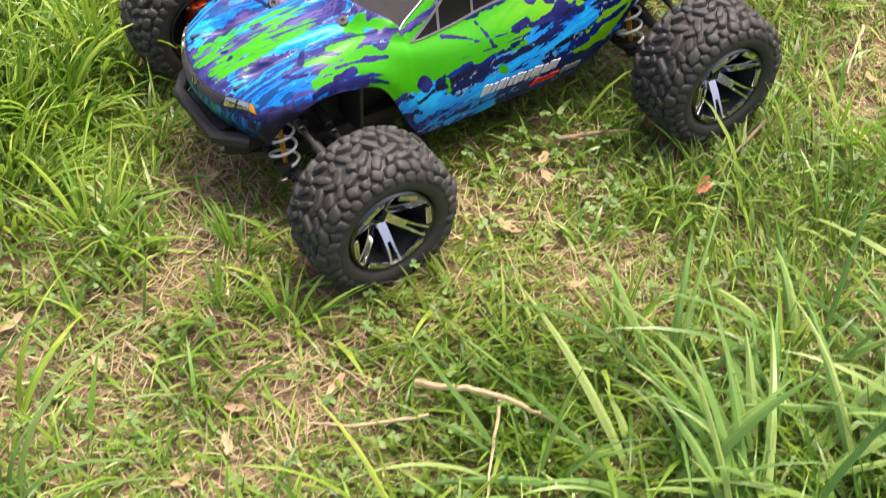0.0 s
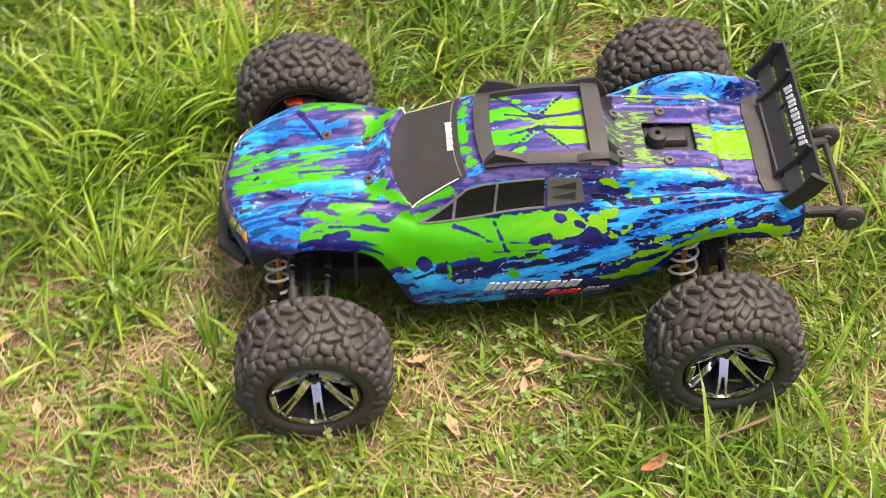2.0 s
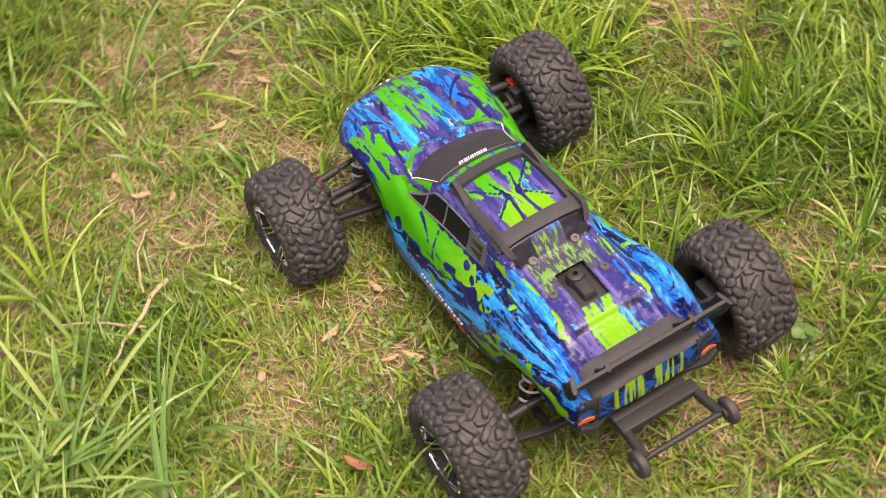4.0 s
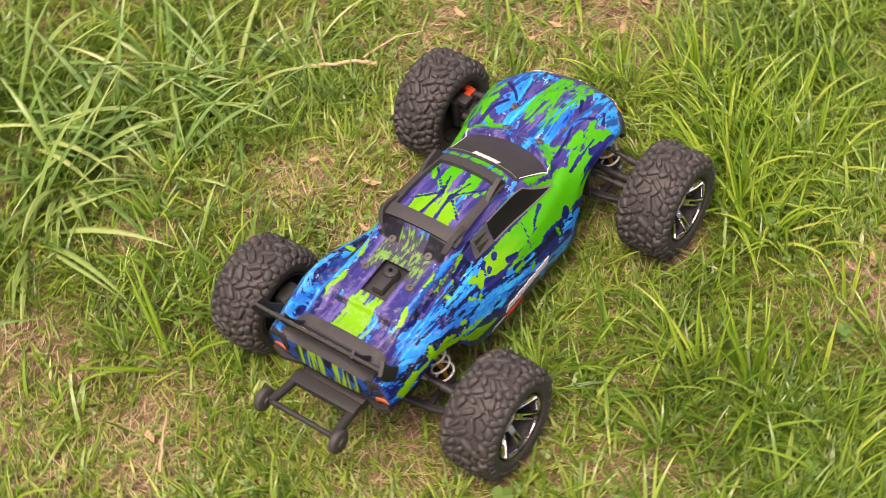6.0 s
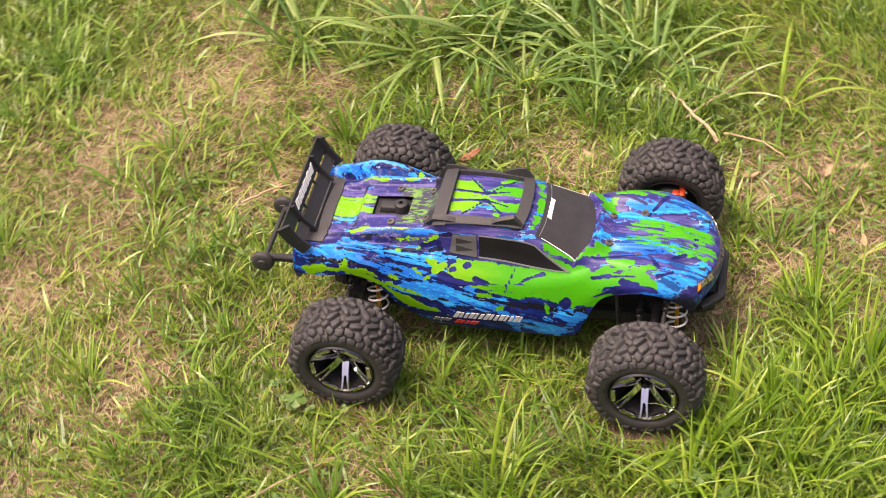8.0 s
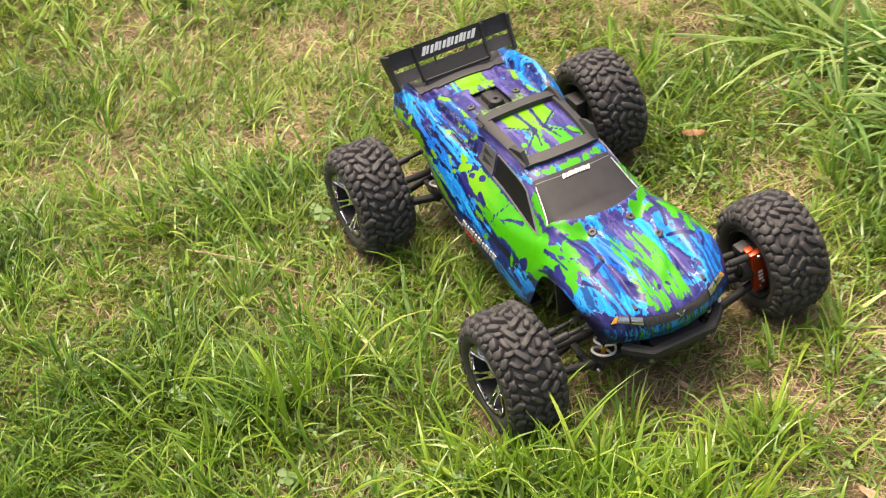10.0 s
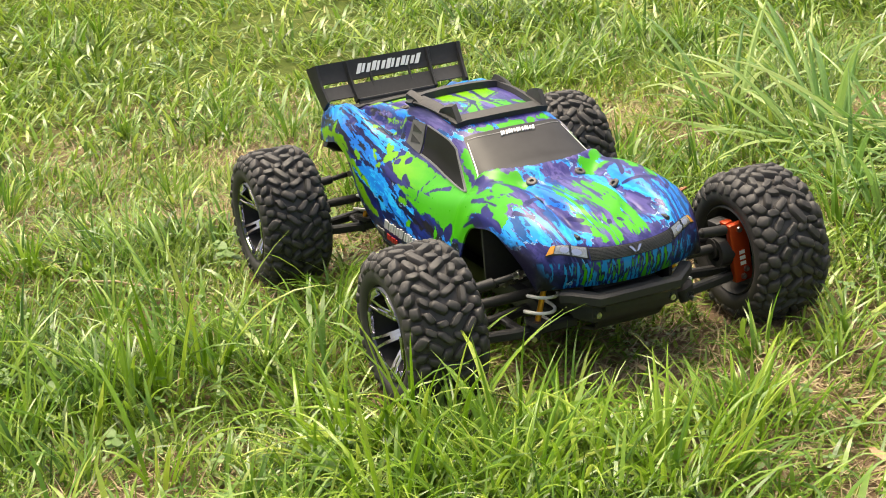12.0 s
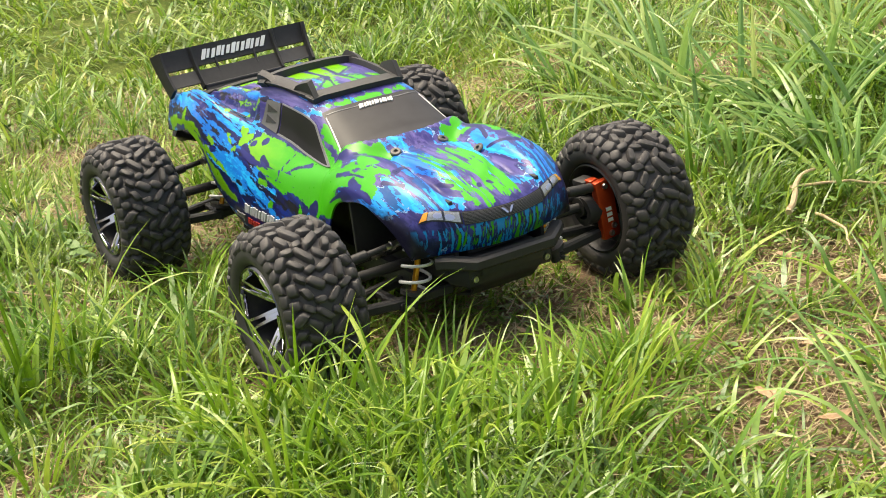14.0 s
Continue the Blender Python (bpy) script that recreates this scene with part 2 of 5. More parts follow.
M_PAINT = livery()
M_RUBBER = plain("tyre_rubber", (0.038, 0.0355, 0.0350), 0.62, wear=0.45, scale=160, bump=0.25)
M_BLACK = plain("black_moulded_plastic", (0.027, 0.027, 0.028), 0.5, wear=0.4, scale=300, bump=0.1, spec=0.3)
M_MATT = plain("dusty_black_plastic", (0.034, 0.0335, 0.035), 0.62, wear=0.4, scale=240, bump=0.15)
M_GLASS = plain("smoked_window_film", (0.012, 0.012, 0.013), 0.40, wear=0.25, scale=90, spec=0.12)
M_SCREEN = plain("dusty_smoked_windshield", (0.036, 0.0355, 0.038), 0.42, wear=0.4, scale=70, spec=0.17)
M_VENT = plain("worn_grey_plastic", (0.085, 0.085, 0.088), 0.5, wear=0.35, scale=200)
M_CHROME = plain("black_chrome", (0.64, 0.62, 0.70), 0.08, metal=1.0, wear=0.25, scale=120)
M_DARKCHROME = plain("dark_chrome", (0.10, 0.10, 0.105), 0.22, metal=1.0, wear=0.4, scale=120)
M_STEEL = plain("bright_steel", (0.42, 0.42, 0.42), 0.3, metal=1.0, wear=0.3)
M_SPRING = plain("white_coated_spring", (0.72, 0.72, 0.71), 0.4, wear=0.1)
M_RED = plain("red_orange_anodised_aluminium", (0.46, 0.050, 0.012), 0.36, metal=0.5, wear=0.2)
M_GOLD = plain("gold_shock_shaft", (0.72, 0.33, 0.04), 0.3, metal=0.7, wear=0.2)
M_WHITE = plain("white_print", (0.74, 0.74, 0.74), 0.45, wear=0.15)
M_PALEPRINT = plain("pale_grey_print", (0.46, 0.47, 0.50), 0.45, wear=0.3)
M_GREYPRINT = plain("grey_print", (0.15, 0.155, 0.165), 0.45, wear=0.2)
M_REDPRINT = plain("red_print", (0.55, 0.03, 0.03), 0.45, wear=0.2)
M_AMBER = plain("amber_lens", (0.70, 0.30, 0.03), 0.2, wear=0.2, coat=0.5)
M_LENS = plain("clear_headlight_lens", (0.46, 0.45, 0.43), 0.12, metal=0.75, wear=0.5, scale=500, coat=0.6)
M_TAIL = plain("orange_tail_lens", (0.75, 0.14, 0.05), 0.25, wear=0.2, coat=0.4)
M_SOIL = soil_mat()
M_LAWN = grass_mat("lawn_blades", [(0.10, (0.034, 0.080, 0.006)), (0.34, (0.120, 0.212, 0.018)), (0.58, (0.21, 0.315, 0.034)), (0.76, (0.29, 0.385, 0.070)), (0.88, (0.46, 0.40, 0.145)), (0.97, (0.52, 0.38, 0.21))])
M_TALL = grass_mat("coarse_blades", [(0.1, (0.050, 0.125, 0.012)), (0.4, (0.125, 0.255, 0.026)), (0.65, (0.23, 0.37, 0.045)), (0.92, (0.43, 0.51, 0.10))], 0.30, 0.34)
M_TUFT = grass_mat("tall_tuft_blades", [(0.1, (0.075, 0.175, 0.036)), (0.4, (0.175, 0.325, 0.078)), (0.65, (0.31, 0.45, 0.130)), (0.86, (0.47, 0.54, 0.20)), (0.94, (0.56, 0.46, 0.22))], 0.30, 0.36, True)
M_LOWTUFT = grass_mat("low_tuft_blades", [(0.1, (0.078, 0.168, 0.010)), (0.4, (0.175, 0.325, 0.022)), (0.65, (0.30, 0.44, 0.048)), (0.86, (0.48, 0.54, 0.12)), (0.95, (0.56, 0.46, 0.20))], 0.30, 0.34, True)
M_STRAW = grass_mat("dry_straw", [(0.1, (0.15, 0.10, 0.055)), (0.4, (0.34, 0.255, 0.14)), (0.65, (0.46, 0.365, 0.225)), (0.85, (0.36, 0.37, 0.14)), (0.97, (0.22, 0.30, 0.06))], 0.7, 0.15)
M_CLOVER = grass_mat("clover_leaf", [(0.1, (0.06, 0.14, 0.025)), (0.5, (0.12, 0.23, 0.045)), (0.9, (0.22, 0.33, 0.08))], 0.5, 0.3)
M_TWIG = plain("dry_twig", (0.24, 0.165, 0.11), 0.85, wear=0.45, scale=150, bump=0.5)
M_STALK = plain("pale_dry_stalk", (0.42, 0.32, 0.19), 0.8, wear=0.35, scale=150, bump=0.3)
M_SCRAP = plain("dry_leaf_scrap", (0.40, 0.26, 0.15), 0.8, wear=0.4, scale=140, bump=0.4)
M_LEAF = plain("dead_leaf", (0.29, 0.125, 0.06), 0.7, wear=0.4, scale=120, bump=0.4)


# ---------------------------------------------------------------- mesh shorthand
def mesh_of(name, verts, faces, mats, smooth=True, sharp=38):
    me = bpy.data.meshes.new(name)
    me.from_pydata([tuple(v) for v in verts], [], [tuple(f) for f in faces])
    for m in mats if isinstance(mats, (list, tuple)) else [mats]:
        me.materials.append(m)
    if smooth:
        me.shade_smooth()
        me.set_sharp_from_angle(angle=radians(sharp))
    me.update()
    return me


def part(name, shape, mat, parent, label="", m=None, smooth=True, sharp=38):
    """One mesh object under a thing or a part; shape is (vertices, faces) or a mesh."""
    me = shape if isinstance(shape, bpy.types.Mesh) else mesh_of(name, shape[0], shape[1], mat, smooth, sharp)
    ob = new(name, me)
    ob.parent = parent
    if m is not None:
        ob.matrix_basis = m
    return tagged(ob, label)


def thing(name, label, category, group="", at=(0, 0, 0), kind=""):
    ob = new(name)
    ob.location = at
    ob.empty_display_size = 0.02
    return tagged(ob, label, category, group, kind)


def join(*shapes):
    V, F = [], []
    for v, f in shapes:
        k = len(V)
        V += [tuple(a) for a in v]
        F += [tuple(i + k for i in g) for g in f]
    return V, F


def moved(shape, m):
    return [tuple(m @ Vector(v)) for v in shape[0]], shape[1]


def block(c, size, bevel=0.0015, taper=1.0):
    """A box with bevelled edges; taper narrows its top."""
    bm = bmesh.new()
    bmesh.ops.create_cube(bm, size=1)
    for v in bm.verts:
        k = taper if v.co.z > 0 else 1
        v.co = Vector((v.co.x * size[0] * k, v.co.y * size[1] * k, v.co.z * size[2]))
    if bevel:
        bmesh.ops.bevel(bm, geom=bm.edges[:], offset=min(bevel, min(size) * 0.35), segments=2, affect="EDGES", profile=0.6)
    bm.verts.index_update()
    out = [tuple(v.co + Vector(c)) for v in bm.verts], [tuple(v.index for v in f.verts) for f in bm.faces]
    bm.free()
    return out


def lathe(profile, axis="y", n=48, closed=False):
    """profile of (radius, along)."""
    V, F = [], []
    for i in range(n):
        a = 2 * math.pi * i / n
        for r, h in profile:
            V.append((r * math.cos(a), h, r * math.sin(a)) if axis == "y" else (r * math.cos(a), r * math.sin(a), h))
    k = len(profile)
    for i in range(n):
        j = (i + 1) % n
        for q in range(k if closed else k - 1):
            w = (q + 1) % k
            F.append((i * k + q, j * k + q, j * k + w, i * k + w) if axis != "y" else (i * k + q, i * k + w, j * k + w, j * k + q))
    return V, F


def tube(path, radius, n=10, caps=True, squash=1.0):
    """A round bar along a path of points; radius may be a list."""
    P = [Vector(p) for p in path]
    R = radius if isinstance(radius, (list, tuple)) else [radius] * len(P)
    V, F, up = [], [], Vector((0, 0, 1))
    for i, p in enumerate(P):
        d = (P[min(i + 1, len(P) - 1)] - P[max(i - 1, 0)]).normalized()
        if abs(d.dot(up)) > 0.96:
            up = Vector((1, 0, 0))
        a = d.cross(up).normalized()
        b = a.cross(d)
        for k in range(n):
            t = 2 * math.pi * k / n
            V.append(tuple(p + R[i] * (math.cos(t) * a + squash * math.sin(t) * b)))
    for i in range(len(P) - 1):
        for k in range(n):
            j = (k + 1) % n
            F.append((i * n + k, i * n + j, (i + 1) * n + j, (i + 1) * n + k))
    if caps:
        F += [tuple(range(n))[::-1], tuple((len(P) - 1) * n + k for k in range(n))]
    return V, F


def bar(path, w, h):
    """A bar of rectangular section with chamfered edges along a path lying near the level."""
    sec = [(-w / 2, -h / 2 + h * .2), (-w / 2 + w * .2, -h / 2), (w / 2 - w * .2, -h / 2), (w / 2, -h / 2 + h * .2),
           (w / 2, h / 2 - h * .2), (w / 2 - w * .2, h / 2), (-w / 2 + w * .2, h / 2), (-w / 2, h / 2 - h * .2)]
    P = [Vector(p) for p in path]
    V, F = [], []
    for i, p in enumerate(P):
        d1 = (P[i] - P[i - 1]).normalized() if i else (P[1] - P[0]).normalized()
        d2 = (P[i + 1] - P[i]).normalized() if i < len(P) - 1 else d1
        d = (d1 + d2).normalized()
        a = d.cross(Vector((0, 0, 1))).normalized()
        k = 1 / max(0.5, d.dot(d1))
        b = a.cross(d)
        V += [tuple(p + a * u * k + b * v) for u, v in sec]
    for i in range(len(P) - 1):
        for k in range(8):
            j = (k + 1) % 8
            F.append((i * 8 + k, i * 8 + j, (i + 1) * 8 + j, (i + 1) * 8 + k))
    F += [tuple(range(8))[::-1], tuple((len(P) - 1) * 8 + k for k in range(8))]
    return V, F


# ---------------------------------------------------------------- the truck's shell
# Half sections from nose to tail: station x, how far it bows back at the side, then (y, z) from the crown to the lower lip.
SECTIONS = [
    (0.2110, 0.020, ((0, .071), (.015, .071), (.030, .071), (.042, .071), (.050, .0705), (.056, .070), (.060, .0695), (.062, .069))),
    (0.2175, 0.020, ((0, .083), (.016, .083), (.031, .083), (.043, .083), (.052, .082), (.058, .080), (.062, .076), (.064, .071))),
    (0.2165, 0.020, ((0, .094), (.018, .0945), (.033, .0955), (.044, .097), (.053, .096), (.061, .091), (.0645, .084), (.066, .075))),
    (0.2070, 0.018, ((0, .102), (.018, .1025), (.032, .104), (.043, .106), (.053, .1045), (.062, .099), (.067, .094), (.069, .087))),
    (0.1850, 0.010, ((0, .109), (.020, .1100), (.029, .1068), (.0405, .1150), (.054, .114), (.064, .108), (.070, .103), (.072, .097))),
    (0.1550, 0.003, ((0, .115), (.020, .1165), (.028, .1122), (.0385, .1215), (.053, .123), (.064, .117), (.071, .111), (.073, .105))),
    (0.1250, 0.000, ((0, .118), (.020, .1195), (.028, .1160), (.0385, .1245), (.052, .126), (.063, .120), (.070, .112), (.072, .103))),
    (0.1000, 0.000, ((0, .121), (.018, .1205), (.030, .119), (.042, .1215), (.051, .123), (.062, .116), (.070, .106), (.073, .093))),
    (0.0780, 0.000, ((0, .1280), (.020, .1270), (.036, .1245), (.047, .1195), (.053, .1165), (.064, .108), (.074, .080), (.076, .050))),
    (0.0660, 0.000, ((0, .1338), (.020, .1328), (.036, .1300), (.0475, .1240), (.0555, .114), (.066, .102), (.077, .068), (.0765, .042))),
    (0.0300, 0.000, ((0, .1492), (.020, .1484), (.034, .1465), (.0448, .1395), (.053, .1165), (.069, .100), (.079, .068), (.076, .042))),
    (0.0000, 0.000, ((0, .1542), (.020, .1536), (.035, .1514), (.0445, .1430), (.052, .121), (.070, .101), (.079, .068), (.0755, .043))),
    (-.0400, 0.000, ((0, .1560), (.020, .1556), (.036, .1538), (.044, .1440), (.0515, .124), (.070, .103), (.079, .070), (.075, .044))),
    (-.0680, 0.000, ((0, .1545), (.020, .1540), (.037, .1508), (.0445, .143), (.052, .127), (.070, .105), (.078, .072), (.0745, .046))),
    (-.0800, 0.000, ((0, .1405), (.021, .1400), (.033, .1395), (.041, .1430), (.054, .128), (.070, .108), (.078, .078), (.0755, .052))),
    (-.1050, 0.000, ((0, .1375), (.021, .1370), (.032, .1365), (.040, .1405), (.056, .1315), (.069, .120), (.078, .096), (.078, .072))),
    (-.1250, 0.000, ((0, .1365), (.021, .1360), (.031, .1355), (.039, .1395), (.058, .1365), (.069, .130), (.0765, .116), (.078, .099))),
    (-.1500, 0.000, ((0, .1345), (.021, .1340), (.031, .1335), (.040, .1365), (.060, .1385), (.0695, .133), (.0765, .121), (.0775, .109))),
    (-.1750, 0.000, ((0, .1310), (.021, .130), (.038, .128), (.050, .130), (.060, .1335), (.0685, .128), (.0745, .117), (.076, .105))),
    (-.1980, 0.001, ((0, .1270), (.021, .1262), (.040, .1245), (.052, .1265), (.0605, .1295), (.0675, .1235), (.072, .112), (.073, .101))),
    (-.2140, -.001, ((0, .1210), (.021, .1205), (.040, .1205), (.052, .1232), (.0600, .1262), (.0660, .119), (.069, .108), (.070, .099))),
    (-.2150, .003, ((0, .0930), (.020, .0932), (.040, .0945), (.050, .0962), (.058, .0980), (.063, .0980), (.066, .0975), (.0675, .0965))),
]
# stations sit a little closer together towards the nose, which also rides higher
SPACED = ([-0.217, -0.15, -0.08, 0.0, 0.066, 0.10, 0.1353, 0.2175], [-0.2165, -0.1515, -0.0828, -0.0035, 0.0615, 0.0957, 0.1305, 0.2090])
CTRL = np.array([[(float(np.interp(x0, *SPACED)) - bow * (y / 0.06) ** 2 * (1 if x0 > 0 else -1), y * 0.985, z + 0.0035 * max(0.0, (x0 - 0.13) / 0.085) - 0.0012) for y, z in pts] for x0, bow, pts in SECTIONS])
STATION_X = [s[0] for s in SECTIONS]


def catmull(a, b, c, d, u):
    return 0.5 * (2 * b + (c - a) * u + (2 * a - 5 * b + 4 * c - d) * u * u + (3 * b - a - 3 * c + d) * u ** 3)


def ease(v, a, b):
    k = min(1.0, max(0.0, (v - a) / (b - a)))
    return k * k * (3 - 2 * k)


def relief(x, y):
    """Moulded relief of the upper shell: cowl lip, hood pad and hollows, deck channel, step and the grooves inside the rear fenders."""
    c = x - (0.0885 - 0.012 * (y / 0.042) ** 2)
    dz = 0.0078 * (math.exp(-(c / 0.011) ** 2) if c > 0 else 1 - ease(-c, 0.0, 0.0035)) * (1 - ease(y, 0.046, 0.055))
    dz += 0.0028 * math.exp(-((x - 0.100) / 0.026) ** 2 - ((y - 0.0450) / 0.0110) ** 2)
    dz += 0.0020 * ease(x, 0.10, 0.112) * (1 - ease(x + 60 * y * y, 0.172, 0.186)) * (1 - ease(y, 0.034, 0.038))
    dz -= 0.0016 * math.exp(-((x - 0.172) / 0.0075) ** 2 - ((y - 0.027) / 0.0060) ** 2)
    back = ease(-x, 0.066, 0.078)
    dz -= 0.0045 * ease(-x, 0.1555, 0.1590) * (1 - ease(-x, 0.168, 0.192)) * (1 - ease(y, 0.029, 0.033))
    dz -= 0.0105 * back * (1 - ease(-x, 0.180, 0.202)) * math.exp(-((y - (0.0480 + 0.04 * max(0.0, -x - 0.10))) / 0.0052) ** 2)
    dz += 0.0016 * back * (1 - ease(-x, 0.190, 0.207)) * math.exp(-((y - 0.0355) / 0.003) ** 2)
    dz += 0.0030 * ease(-x, 0.085, 0.11) * (1 - ease(-x, 0.19, 0.208)) * math.exp(-((y - 0.0625) / 0.0035) ** 2)
    return dz


@functools.lru_cache(maxsize=4096)
def section_at(s):
    """The crown-to-lip curve of every station at parameter s, -7 to 7."""
    sign, s = (1 if s >= 0 else -1), min(abs(s), 6.9999)
    i = int(s)
    mirrored = CTRL[:, 1] * (1, -1, 1)
    get = lambda k: mirrored if k < 0 else CTRL[:, min(k, 7)] if k <= 7 else 2 * CTRL[:, 7] - CTRL[:, 6]
    return catmull(get(i - 1), get(i), get(i + 1), get(i + 2) if i + 2 <= 7 else 2 * CTRL[:, 7] - CTRL[:, 6], s - i) * (1, sign, 1)


def shell(t, s):
    """A point of the shell: t runs over the stations, s across."""
    row = section_at(s)
    t = min(max(t, 0), len(row) - 1.0001)
    i = int(t)
    a = row[max(i - 1, 0)]
    d = row[min(i + 2, len(row) - 1)]
    p = catmull(a, row[i], row[i + 1], d, t - i)
    # keep the roof's rear edge and the tail crisp
    if i in (13, 20):
        p = row[i] + (row[i + 1] - row[i]) * (t - i)
    if abs(s) < 5.6:
        p = p + np.array((0, 0, relief(float(p[0]), abs(float(p[1]))) * (1 - ease(abs(s), 4.6, 5.6))))
    return p


def normal(t, s):
    e = 0.02
    du = shell(t + e, s) - shell(t - e, s)
    dv = shell(t, s + e) - shell(t, s - e)
    n = np.cross(dv, du)
    n = n / (np.linalg.norm(n) + 1e-12)
    return n


def tx(x):
    """The station parameter of a place along the car, aft of the nose."""
    for i in range(2, len(STATION_X) - 1):
        if STATION_X[i] >= x >= STATION_X[i + 1]:
            return i + (STATION_X[i] - x) / (STATION_X[i] - STATION_X[i + 1])
    return 2.0


def sz(x, z):
    """The parameter s on the flank at height z."""
    t, best = tx(x), (9, 0)
    for k in range(250, 701):
        best = min(best, (abs(shell(t, k / 100)[2] - z), k / 100))
    return best[1]


def sy(x, y):
    t, best = tx(x), (9, 0)
    for k in range(0, 450):
        best = min(best, (abs(shell(t, k / 100)[1] - abs(y)), k / 100))
    return best[1] * (1 if y >= 0 else -1)


def skin(corner, nu, nv, lift, thick):
    """A plate that follows the shell: corner(u, v) gives (t, s) for u, v in 0 to 1."""
    top, low = [], []
    for i in range(nu + 1):
        for j in range(nv + 1):
            t, s = corner(i / nu, j / nv)
            p, n = shell(t, s), normal(t, s)
            top.append(tuple(p + n * (lift + thick)))
            low.append(tuple(p + n * (lift - 0.0012)))
    k, V, w = len(top), top + low, nv + 1
    F = []
    for i in range(nu):
        for j in range(nv):
            q = (i * w + j, i * w + j + 1, (i + 1) * w + j + 1, (i + 1) * w + j)
            F += [q, tuple(a + k for a in q[::-1])]
    ring = [j for j in range(w)] + [i * w + nv for i in range(1, nu + 1)] + [nu * w + j for j in range(nv - 1, -1, -1)] + [i * w for i in range(nu - 1, 0, -1)]
    for a, b in zip(ring, ring[1:] + ring[:1]):
        F.append((b, a, a + k, b + k))
    return V, F


def quad(a, b, c, d):
    """Bilinear patch in (t, s): a, b along v at u=0; d, c at u=1."""
    A, B, C, D = (np.array(p, float) for p in (a, b, c, d))
    return lambda u, v: tuple((A * (1 - v) + B * v) * (1 - u) + (D * (1 - v) + C * v) * u)


truck = thing("toy_truck", "blue, green and violet splash-painted radio-controlled stadium truck standing on the grass", "toy truck")

FINE = 13
NT, NS = FINE * (len(SECTIONS) - 1), 200
GRID = np.array([[shell(i / FINE, -7 + 14 * j / NS) for i in range(NT + 1)] for j in range(NS + 1)]).transpose(1, 0, 2)
# girth: how far a place lies from the crown, measured round the shell
ARC = np.concatenate([np.zeros((NT + 1, 1)), np.cumsum(np.linalg.norm(np.diff(GRID, axis=1), axis=2), 1)], 1)
GIRTH = np.abs(ARC - ARC[:, NS // 2:NS // 2 + 1])


def print_field(*groups):
    """Signed distance, in metres, into a set of tapering dabs of paint: rows of x, girth, x, girth, radius, radius."""
    best = np.full(GIRTH.shape, -0.05)
    for x0, w0, x1, w1, r0, r1 in itertools.chain(*groups):
        dx, dw = x1 - x0, w1 - w0
        h = np.clip(((GRID[..., 0] - x0) * dx + (GIRTH - w0) * dw) / (dx * dx + dw * dw + 1e-9), 0, 1)
        d = np.hypot(GRID[..., 0] - x0 - h * dx, GIRTH - w0 - h * dw)
        best = np.maximum(best, r0 + (r1 - r0) * h - d)
    return best


# dabs of the printed livery, alike on both sides
GREEN_DOOR = [(.066, .0574, .0395, .0581, .0029, .0025), (.1011, .0692, .0814, .0819, .0062, .0152), (.0814, .0819, .045, .0852, .0152, .0135), (.045, .0852, .0165, .0911, .0139, .0135), (.0165, .0911, -.0081, .0881, .0135, .0115), (-.0081, .0881, -.0347, .086, .0115, .0103), (-.0347, .086, -.0497, .0873, .0103, .0057), (.0168, .1033, -.0118, .1027, .0053, .0041), (-.0118, .1027, -.0322, .1005, .0037, .0012), (.106, .0862, .0737, .0933, .0045, .007), (.1232, .0735, .1013, .0717, .0049, .0045), (.0441, .1065, .0442, .1143, .0016, .0012), (.0942, .0934, .082, .097, .0016, .0016), (-.0604, .082, -.0675, .0868, .0029, .0037)]
GREEN_REAR = [(-.0695, .1324, -.0817, .1296, .0016, .0033), (-.0816, .1297, -.0974, .1254, .0033, .007), (-.0974, .1254, -.1061, .1217, .007, .0041), (-.1061, .1217, -.1167, .1171, .0037, .0012), (-.0803, .1159, -.094, .1112, .0006, .0016), (-.094, .1112, -.1159, .1097, .0016, .0014), (-.1179, .1139, -.1335, .1113, .0012, .0025), (-.1333, .1102, -.1569, .1029, .0029, .0033), (-.1569, .1029, -.1831, .0993, .0033, .0029), (-.183, .0984, -.2018, .0849, .0037, .0033), (-.1937, .0933, -.1952, .0952, .0045, .0037), (-.1569, .0942, -.1571, .0979, .002, .002), (-.1258, .1044, -.1402, .1017, .0012, .0016)]
DARK_DOOR = [(.0401, .0742, .0146, .093, .0025, .001), (.0112, .0791, .0033, .0997, .0016, .0014), (.0033, .0997, .0005, .1045, .0014, .0008), (.0471, .0893, -.0159, .0983, .0003, .0012), (-.0159, .0983, -.0568, .0992, .0012, .0025), (-.02, .0963, -.0282, .0942, .0037, .0037), (-.0159, .0963, -.0183, .0983, .0025, .0025), (-.0351, .0801, -.0378, .0819, .0037, .0041), (-.049, .0853, -.0529, .0868, .0029, .0029), (-.0543, .0952, -.0609, .0925, .0045, .0053), (-.0404, .0981, -.0527, .0975, .0025, .0037), (.0412, .096, .0005, .1045, .0003, .0012), (.0005, .1045, -.0363, .1027, .0012, .0012), (.064, .0926, .0604, .0981, .0049, .0053), (.0527, .1012, .0454, .1047, .0025, .0016)]
